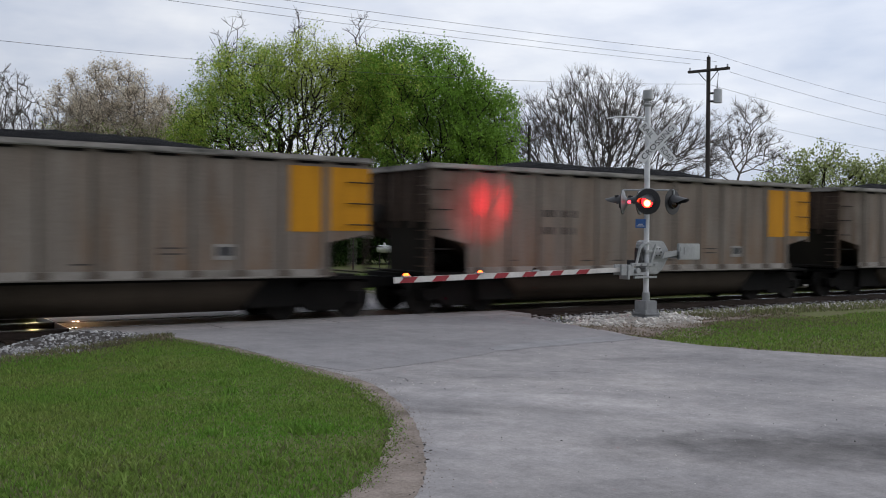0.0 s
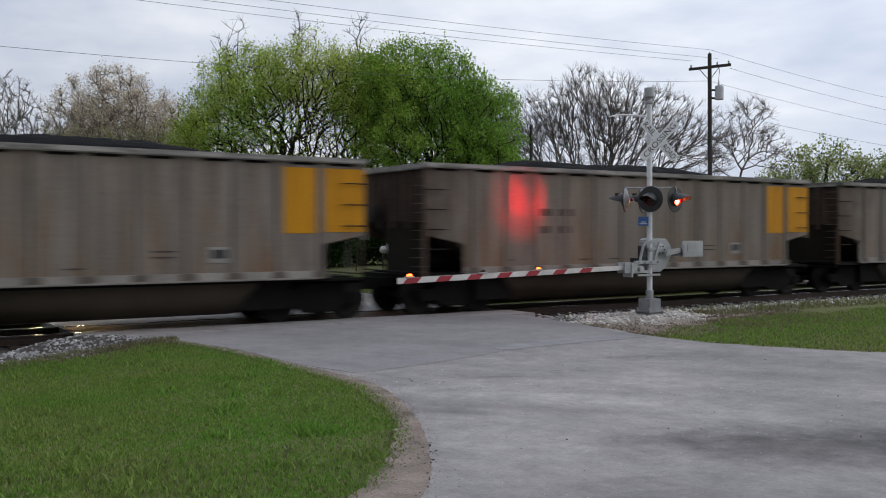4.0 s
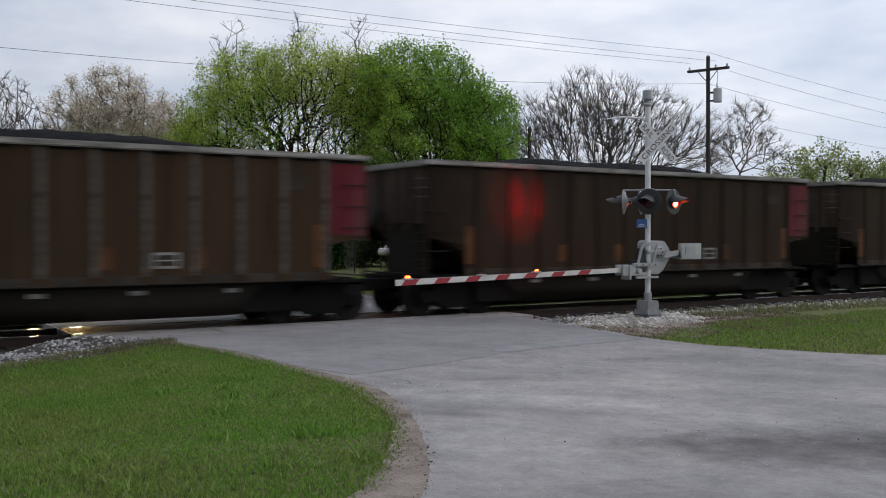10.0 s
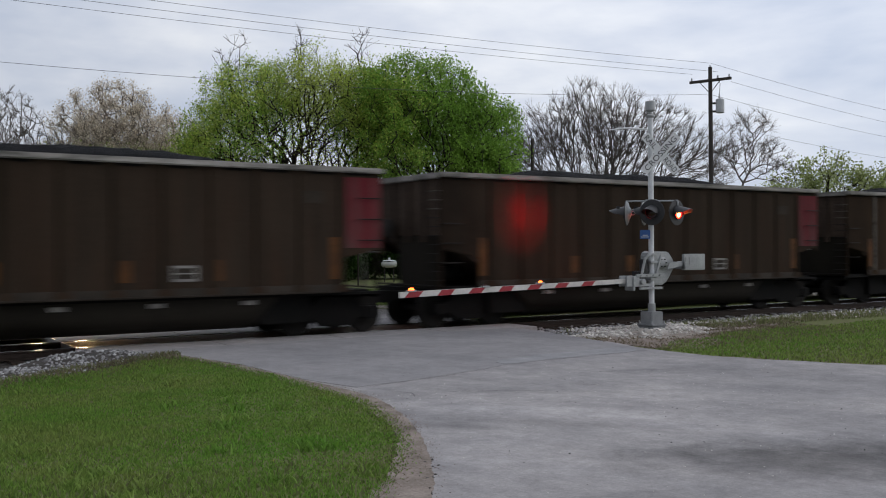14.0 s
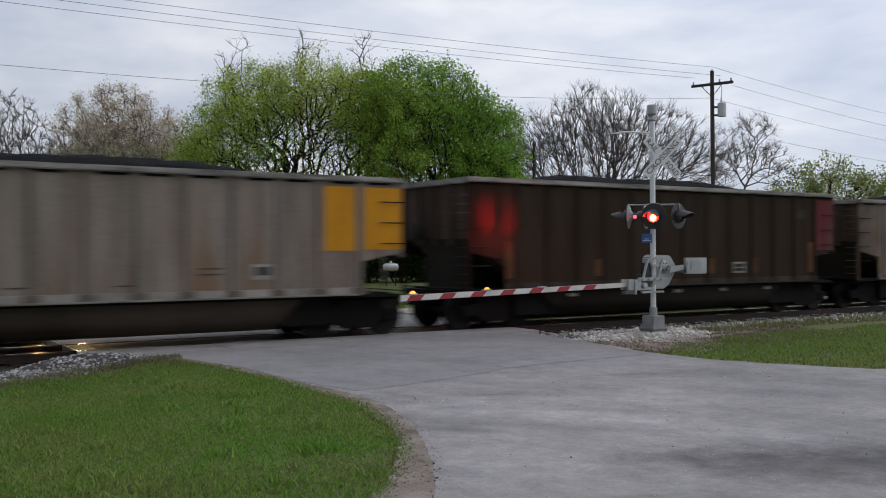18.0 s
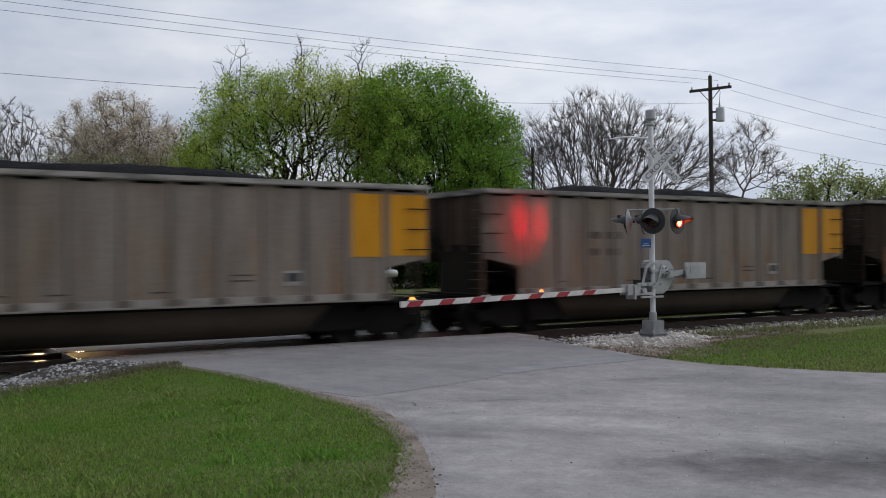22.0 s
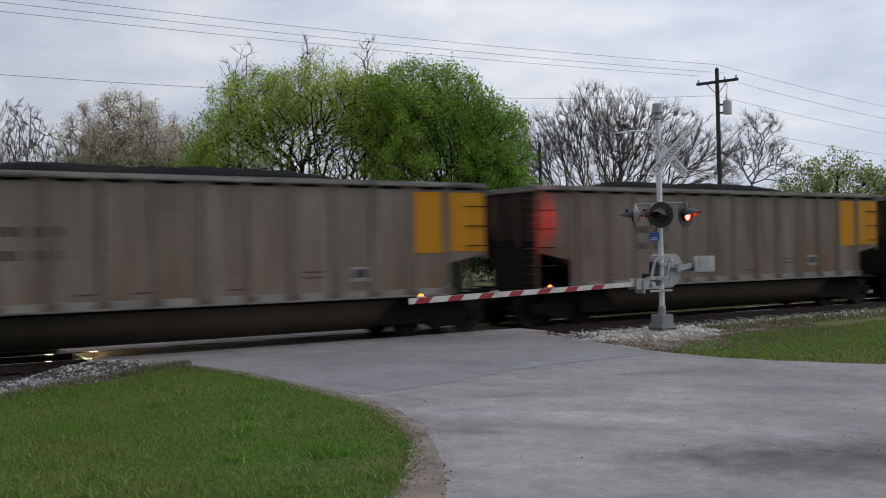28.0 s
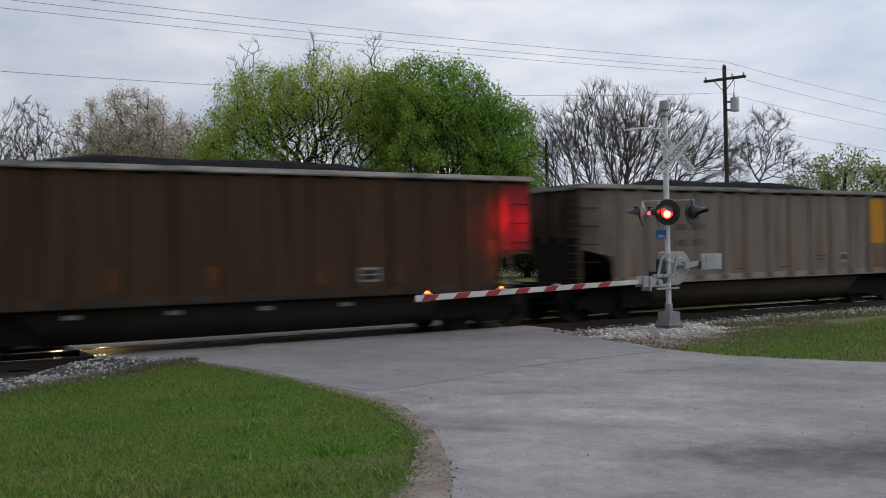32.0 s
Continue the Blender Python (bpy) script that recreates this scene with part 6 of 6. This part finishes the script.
# ---- utility pole and wires ----
POLE = site(23.97, 22.87)
pole = thing("utility_pole", "dark wooden utility pole with crossarm and transformer", "pole", at=pose(*POLE, 0) @ Matrix.Diagonal((0.906, 0.906, 0.906, 1)))
part("shaft", Geo().tube((0, 0, -0.2), (-0.06, 0.03, 10.42), 0.118, 0.088, 14), M_POLE, pole, smooth=True)
part("crossarm", Geo().box(-0.16, -0.04, -1.2, 1.2, -0.06, 0.06), M_POLE, pole, bevel=0.01, at=pose(0, 0, 9.8, 3, 0, 0))
for y in (-1.1, -0.45, 1.1):
    part("insulator", Geo().lathe([(0.02, 0.0), (0.05, 0.03), (0.03, 0.07), (0.05, 0.1), (0.02, 0.14)], 10, "z", (-0.1, y, 9.86 + y * 0.052)), M_CAN, pole, smooth=True)
part("pole_pin", Geo().tube((-0.06, 0.03, 10.38), (-0.06, 0.03, 10.5), 0.03, n=8), M_CAN, pole)
for y in (-0.62, 0.62):
    part("brace", Geo().tube((-0.12, y, 9.78 + y * 0.05), (-0.1, 0, 9.2), 0.018, n=6), M_POLE, pole)
can = part("transformer", Geo().lathe([(0.17, 8.3), (0.195, 8.32), (0.195, 8.88), (0.18, 8.93), (0.06, 8.97)], 18, "z", (0.22, -0.3, 0)), M_CAN, pole, "grey transformer can", smooth=True)
part("bushing", Geo().lathe([(0.03, 8.95), (0.05, 9.02), (0.025, 9.08), (0.04, 9.15), (0.015, 9.2)], 10, "z", (0.2, -0.28, 0)), M_CAN, can, smooth=True)
part("bracket", Geo().box(0.0, 0.18, -0.2, 0.0, 8.35, 8.42).box(0.0, 0.18, -0.2, 0.0, 8.72, 8.79), M_POLE, can)
part("jumper", Geo().tube((0.2, -0.28, 9.2), (0.0, -0.5, 9.6), 0.012, n=6).tube((0.0, -0.5, 9.6), (-0.1, -0.45, 9.85), 0.012, n=6), M_WIRE, pole)


def wire(x0, y0, z0, x1, y1, z1, sag, r=0.0065):
    n, g = 40, Geo()
    pt = lambda u: (x0 + (x1 - x0) * u, y0 + (y1 - y0) * u, z0 + (z1 - z0) * u - 4 * sag * u * (1 - u))
    ring = [(r * math.cos(k * math.tau / 5), r * math.sin(k * math.tau / 5)) for k in range(5)]
    g.add([(pt(i / n)[0], pt(i / n)[1] + a, pt(i / n)[2] + b) for i in range(n + 1) for a, b in ring], [(i * 5 + k, i * 5 + (k + 1) % 5, i * 5 + 5 + (k + 1) % 5, i * 5 + 5 + k) for i in range(n) for k in range(5)])
    return tagged(link("wire", g, M_WIRE), "thin dark overhead wire strung from the pole", "wire", "overhead wires")


PX, PY = POLE
for y, z, sag in ((0.03, 9.61, 0.62), (-0.41, 9.18, 0.54), (1.0, 9.29, 0.55)):
    wire(PX - 0.06, PY + y, z, -26, PY + y, z + 0.09, sag)
wire(PX, PY + 0.1, 8.33, -26, PY + 0.1, 8.33, 1.43)
for y, z, sag, z1 in ((0.03, 9.61, 1.47, 9.5), (-1.0, 8.7, 1.47, 8.5), (0.1, 8.33, 1.5, 8.25), (0.12, 7.14, 1.28, 7.14)):
    wire(PX, PY + y, z, 90, PY + y, z1, sag)
post = thing("service_post", "slim dark steel service post", "post", at=pose(*site(19.2, 30.45), 0) @ Matrix.Diagonal((LOW, LOW, LOW, 1)))
part("shaft", Geo().tube((0, 0, -0.1), (0, 0, 7.75), 0.1, 0.085, 10), M_POLE, post, smooth=True)
part("cap", Geo().lathe([(0.1, 7.7), (0.1, 7.8), (0.04, 7.88)], 10), M_POLE, post, smooth=True)

# ---- vehicles ----
def wheel(owner, x, y, r=0.37, w=0.24):
    tyre = part("wheel", Geo().lathe([(r * 0.62, -w / 2), (r * 0.94, -w / 2), (r, -w / 3), (r, w / 3), (r * 0.94, w / 2), (r * 0.62, w / 2)], 22, "x"), M_TYRE, owner, "black tyre", smooth=True, at=pose(x, y, r))
    part("rim", Geo().lathe([(r * 0.62, -w / 2.2), (r * 0.5, -w / 3), (r * 0.12, -w / 2.6), (0.02, -w / 2.6), (0.02, w / 2.6), (r * 0.12, w / 2.6), (r * 0.5, w / 3), (r * 0.62, w / 2.2)], 22, "x"), M_CHROME, tyre, "bright metal rim", smooth=True)


def loft(sections):
    """A body through cross sections (y, [(half width, z), ...])."""
    n = len(sections[0][1])
    v = []
    for y, prof in sections:
        v += [(-w, y, z) for w, z in prof] + [(w, y, z) for w, z in reversed(prof)]
    m = 2 * n
    f = [(i * m + j, i * m + (j + 1) % m, (i + 1) * m + (j + 1) % m, (i + 1) * m + j) for i in range(len(sections) - 1) for j in range(m)]
    f += [tuple(range(m)), tuple(range((len(sections) - 1) * m, len(sections) * m))]
    return Geo().add(v, f)


suv = thing("waiting_car", "dark sport utility car waiting with headlights on", "car", at=pose(*CAR_AT, 0, 0, 0, -6) @ Matrix.Diagonal((0.9, 0.9, 0.9, 1)))
low = lambda k, h: [(0.80 * k, 0.30), (0.93 * k, 0.42), (0.95 * k, 0.72), (0.92 * k, h - 0.06), (0.82 * k, h)]
part("body", loft([(-2.42, [(0.70, 0.36), (0.80, 0.45), (0.82, 0.7), (0.78, 0.86), (0.70, 0.92)]), (-2.2, low(0.95, 1.02)), (-1.5, low(1, 1.10)), (-1.0, low(1, 1.14)), (1.9, low(1, 1.16)), (2.35, low(0.96, 1.12))]), M_CARPAINT, suv, "dark painted body", bevel=0.02, smooth=True)
part("cabin", loft([(-1.05, [(0.80, 1.1), (0.80, 1.12)]), (-0.35, [(0.80, 1.1), (0.66, 1.74)]), (0.2, [(0.80, 1.1), (0.66, 1.82)]), (1.7, [(0.80, 1.1), (0.66, 1.80)]), (2.25, [(0.80, 1.1), (0.70, 1.25)])]), M_CARPAINT, suv, "roof and pillars", bevel=0.02, smooth=True)
part("windscreen", Geo().add([(-0.72, -1.03, 1.16), (0.72, -1.03, 1.16), (0.61, -0.40, 1.70), (-0.61, -0.40, 1.70), (-0.72, -0.98, 1.16), (0.72, -0.98, 1.16), (0.61, -0.35, 1.70), (-0.61, -0.35, 1.70)], [(0, 1, 2, 3), (7, 6, 5, 4), (0, 4, 5, 1), (1, 5, 6, 2), (2, 6, 7, 3), (3, 7, 4, 0)]), M_GLASS, suv, "pale sky-reflecting windscreen")
for s in (-1, 1):
    part("side_window", Geo().add([(s * 0.79, -0.7, 1.2), (s * 0.79, 1.9, 1.2), (s * 0.69, 1.6, 1.7), (s * 0.69, -0.3, 1.7), (s * 0.77, -0.7, 1.2), (s * 0.77, 1.9, 1.2), (s * 0.67, 1.6, 1.7), (s * 0.67, -0.3, 1.7)], [(0, 1, 2, 3), (7, 6, 5, 4), (0, 4, 5, 1), (1, 5, 6, 2), (2, 6, 7, 3), (3, 7, 4, 0)]), M_GLASS, suv)
    part("headlight", Geo().prism([(s * 0.46, 0.74), (s * 0.76, 0.76), (s * 0.78, 0.92), (s * 0.50, 0.90)], -2.455, -2.35), M_BEAM, suv, "glowing headlight", bevel=0.02)
    part("fog_light", Geo().tube((s * 0.62, -2.46, 0.52), (s * 0.62, -2.4, 0.52), 0.06, n=12), M_CHROME, suv)
    part("mirror", Geo().box(s * 0.90, s * 1.12, -0.80, -0.68, 1.18, 1.32), M_CHROME, suv, "pale door mirror", bevel=0.03)
    part("roof_rail", Geo().tube((s * 0.58, -0.2, 1.86), (s * 0.58, 1.6, 1.86), 0.02, n=8), M_CHROME, suv)
    for y in (-1.45, 1.4):
        wheel(suv, s * 0.82, y)
part("grille", Geo().box(-0.42, 0.42, -2.45, -2.4, 0.66, 0.9), M_BLACK, suv, "dark grille", bevel=0.01)
part("grille_bar", Geo().box(-0.44, 0.44, -2.47, -2.44, 0.86, 0.92).box(-0.44, 0.44, -2.47, -2.44, 0.75, 0.79), M_CHROME, suv, "chrome grille bars", bevel=0.008)
part("bumper", loft([(-2.52, [(0.66, 0.38), (0.68, 0.56)]), (-2.42, [(0.86, 0.34), (0.88, 0.62)]), (-2.2, [(0.92, 0.34), (0.94, 0.62)])]), M_CARPAINT, suv, bevel=0.02)
part("number_plate", Geo().box(-0.16, 0.16, -2.535, -2.52, 0.44, 0.56), M_SIGN, suv, "white plate with plain bars")

pickup = thing("passing_car", "white sport utility car driving away on the far road", "car", at=Matrix.Diagonal((LOW, LOW, LOW, 1)))
side_ = lambda k, h: [(0.78 * k, 0.34), (0.95 * k, 0.44), (0.985 * k, 0.78), (0.95 * k, h - 0.07), (0.84 * k, h)]
part("body", loft([(-2.62, [(0.66, 0.42), (0.78, 0.5), (0.80, 0.7), (0.76, 0.84), (0.66, 0.9)]), (-2.4, side_(0.93, 0.98)), (-1.9, side_(1, 1.06)), (-1.2, side_(1, 1.12)), (0.5, side_(1, 1.16)), (2.4, side_(1, 1.18)), (2.72, side_(0.95, 1.14))]), M_WHITEPAINT, pickup, "white painted body", bevel=0.03, smooth=True)
part("cab", loft([(-1.35, [(0.84, 1.08), (0.82, 1.1)]), (-0.62, [(0.84, 1.1), (0.70, 1.66)]), (-0.2, [(0.84, 1.1), (0.70, 1.76)]), (0.9, [(0.84, 1.1), (0.71, 1.8)]), (2.0, [(0.84, 1.1), (0.70, 1.76)]), (2.35, [(0.84, 1.1), (0.70, 1.66)]), (2.7, [(0.84, 1.1), (0.80, 1.18)])]), M_WHITEPAINT, pickup, "cab roof and pillars", bevel=0.03, smooth=True)
for s in (-1, 1):
    for a, b, c, d in ((-0.95, 0.28, 0.28, -0.42), (0.36, 1.4, 1.4, 0.36), (1.48, 2.42, 2.12, 1.48)):
        part("side_window", Geo().add([(s * 0.85, a, 1.2), (s * 0.85, b, 1.2), (s * 0.745, c, 1.66), (s * 0.745, d, 1.66), (s * 0.8, a, 1.2), (s * 0.8, b, 1.2), (s * 0.7, c, 1.66), (s * 0.7, d, 1.66)], [(0, 1, 2, 3), (7, 6, 5, 4), (0, 4, 5, 1), (1, 5, 6, 2), (2, 6, 7, 3), (3, 7, 4, 0)]), M_DARKGLASS, pickup, "dark side window")
    part("tail_light", Geo().box(min(s * 0.78, s * 0.985), max(s * 0.78, s * 0.985), 2.42, 2.74, 0.86, 1.1), M_TAIL, pickup, "lit red tail light", bevel=0.02)
    part("mirror", Geo().box(min(s * 0.9, s * 1.1), max(s * 0.9, s * 1.1), -0.92, -0.76, 1.14, 1.3), M_WHITEPAINT, pickup, "white door mirror", bevel=0.03)
    part("roof_rail", Geo().tube((s * 0.62, -0.1, 1.84), (s * 0.62, 2.0, 1.84), 0.02, n=8), M_CHROME, pickup)
    part("sill", Geo().box(min(s * 0.9, s * 0.965), max(s * 0.9, s * 0.965), -1.35, 1.3, 0.3, 0.42), M_BLACK, pickup, "black sill", bevel=0.01)
    for y in (-1.72, 1.66):
        part("wheel_arch", Geo().tube((s * 0.86, y, 0.42), (s * 0.992, y, 0.42), 0.46, n=20), M_BLACK, pickup, "black wheel arch", smooth=True)
        wheel(pickup, s * 0.9, y, 0.38)
part("rear_window", Geo().add([(-0.7, 2.72, 1.24), (0.7, 2.72, 1.24), (0.6, 2.42, 1.64), (-0.6, 2.42, 1.64), (-0.7, 2.67, 1.24), (0.7, 2.67, 1.24), (0.6, 2.37, 1.64), (-0.6, 2.37, 1.64)], [(0, 1, 2, 3), (7, 6, 5, 4), (0, 4, 5, 1), (1, 5, 6, 2), (2, 6, 7, 3), (3, 7, 4, 0)]), M_GLASS, pickup)
part("tailgate", Geo().box(-0.74, 0.74, 2.71, 2.75, 0.72, 1.1), M_WHITEPAINT, pickup, bevel=0.01)
part("rear_bumper", Geo().box(-0.88, 0.88, 2.68, 2.84, 0.42, 0.66), M_WHITEPAINT, pickup, bevel=0.02)

# ---- house and tank beyond the far road ----
house = thing("house", "low house with grey-brown shingle roof and white eaves", "house", at=pose(15.0, 64.0, 0))
part("wall", Geo().box(-8.6, 8.6, -3.2, 3.2, -0.1, 2.42), M_SIDING, house, bevel=0.01)
part("roof", Geo().prism([(-3.8, 2.36), (0, 4.15), (3.8, 2.36), (3.8, 2.5), (0, 4.3), (-3.8, 2.5)], -9.0, 9.0, "x"), M_SHINGLE, house, "grey shingle roof")
for x in (-6.2, -2.6, 2.2, 5.9):
    w = part("window", Geo().box(x - 0.6, x + 0.6, -3.26, -3.2, 0.9, 2.0), M_SIGN, house, "white window frame", bevel=0.01)
    for k in (-1, 1):
        part("pane", Geo().box(x + k * 0.28 - 0.24, x + k * 0.28 + 0.24, -3.275, -3.26, 0.97, 1.93), M_GLASS, w)
part("gutter", Geo().box(-9.0, 9.0, -3.92, -3.79, 2.36, 2.48), M_SIGN, house, "white eaves gutter", bevel=0.01)
d = part("door", Geo().box(-0.5, 0.45, -3.26, -3.2, 0.05, 2.05), M_CHORD, house, "plain front door", bevel=0.01)
part("door_handle", Geo().tube((0.35, -3.32, 1.0), (0.35, -3.26, 1.0), 0.03, n=8), M_CHROME, d)
tank = thing("gas_tank", "white horizontal gas tank standing on the grass", "tank", at=pose(*site(14.9, 40.6), 0, 0, 0, -29) @ Matrix.Diagonal((LOW, LOW, LOW, 1)))
part("shell", Geo().lathe([(0.03, -0.5), (0.16, -0.47), (0.21, -0.4), (0.24, -0.28), (0.24, 0.28), (0.21, 0.4), (0.16, 0.47), (0.03, 0.5)], 20, "x", (0, 0, 1.15)), M_TANK, tank, smooth=True)
for x in (-0.3, 0.3):
    part("leg", Geo().prism([(-0.25, -0.1), (0.25, -0.1), (0.16, 0.98), (-0.16, 0.98)], x - 0.03, x + 0.03, "x"), M_POLE, tank)
part("dome", Geo().lathe([(0.09, 1.36), (0.09, 1.46), (0.06, 1.54), (0.02, 1.55)], 14), M_TANK, tank, smooth=True)

# ---- what moves ----
PERIOD, START = 1.189, 1.02


def flash_rows(place, phase):
    """Rows that turn a lens by half a turn at each change; phase 0 is lit first."""
    tilt = 0.0 if ((0 - START) % PERIOD < PERIOD / 2) == (phase == 0) else 180.0
    place = place if isinstance(place, Matrix) else pose(*place)
    rows = [(0.0, place @ pose(0, 0, 0, 0, 0, tilt))]
    k = math.ceil((0.2 - START) / (PERIOD / 2))
    while START + k * PERIOD / 2 < 31.95:
        c = (START + k * PERIOD / 2) * FPS
        t, whole = round(c - 1.5), FPS * round(c / FPS)
        if t < whole < t + 3:  # never halfway round on the full second
            t = whole if c > whole else whole - 3
        for i in range(4):
            rows.append(((t + i) / FPS, place @ pose(0, 0, 0, 0, 0, tilt + 60 * i)))
        tilt += 180
        k += 1
    return rows + ([(32.0, place @ pose(0, 0, 0, 0, 0, tilt))] if rows[-1][0] < 31.99 else [])


def motions():
    for k, car in CARS:
        walk(car, [(t, pose(car_place(k, t), TRACK_Y, 0)) for t in range(0, 33, 2)])
        seen = [t for t in range(0, 961) if -10 < car_place(k, t / FPS) < 46]
        if not seen:
            continue
        for part_ in car.children_recursive:
            if part_.name.split(".")[0] != "wheelset":
                continue
            x, y, z = part_.matrix_basis.translation
            first = car_place(k, seen[0] / FPS)
            turn = lambda t: math.degrees((car_place(k, t / FPS) - first) / 0.457)
            rows = [(t / FPS, pose(x, y, z, 0, turn(t), 0)) for t in seen]
            if seen[0] > 0:
                rows.insert(0, (0.0, pose(x, y, z)))
            if seen[-1] < 960:
                rows.append((32.0, pose(x, y, z, 0, turn(seen[-1]), 0)))
            walk(part_, rows)
    for lens, place, phase in FLASH:
        walk(lens, flash_rows(place, phase))
    # the white car drives past on the far road
    walk(pickup, [(t, pose(x, y, 0, 0, 0, 90)) for t, x, y in ((0, -116, 35.2), (17.5, -14.0, 34.6), (20, 0.5, 34.5), (21.6, 9.3, 34.5), (22.6, 15.2, 34.5), (24, 23.6, 34.5), (26, 35.3, 34.5), (32, 70, 35.0))])


motions()
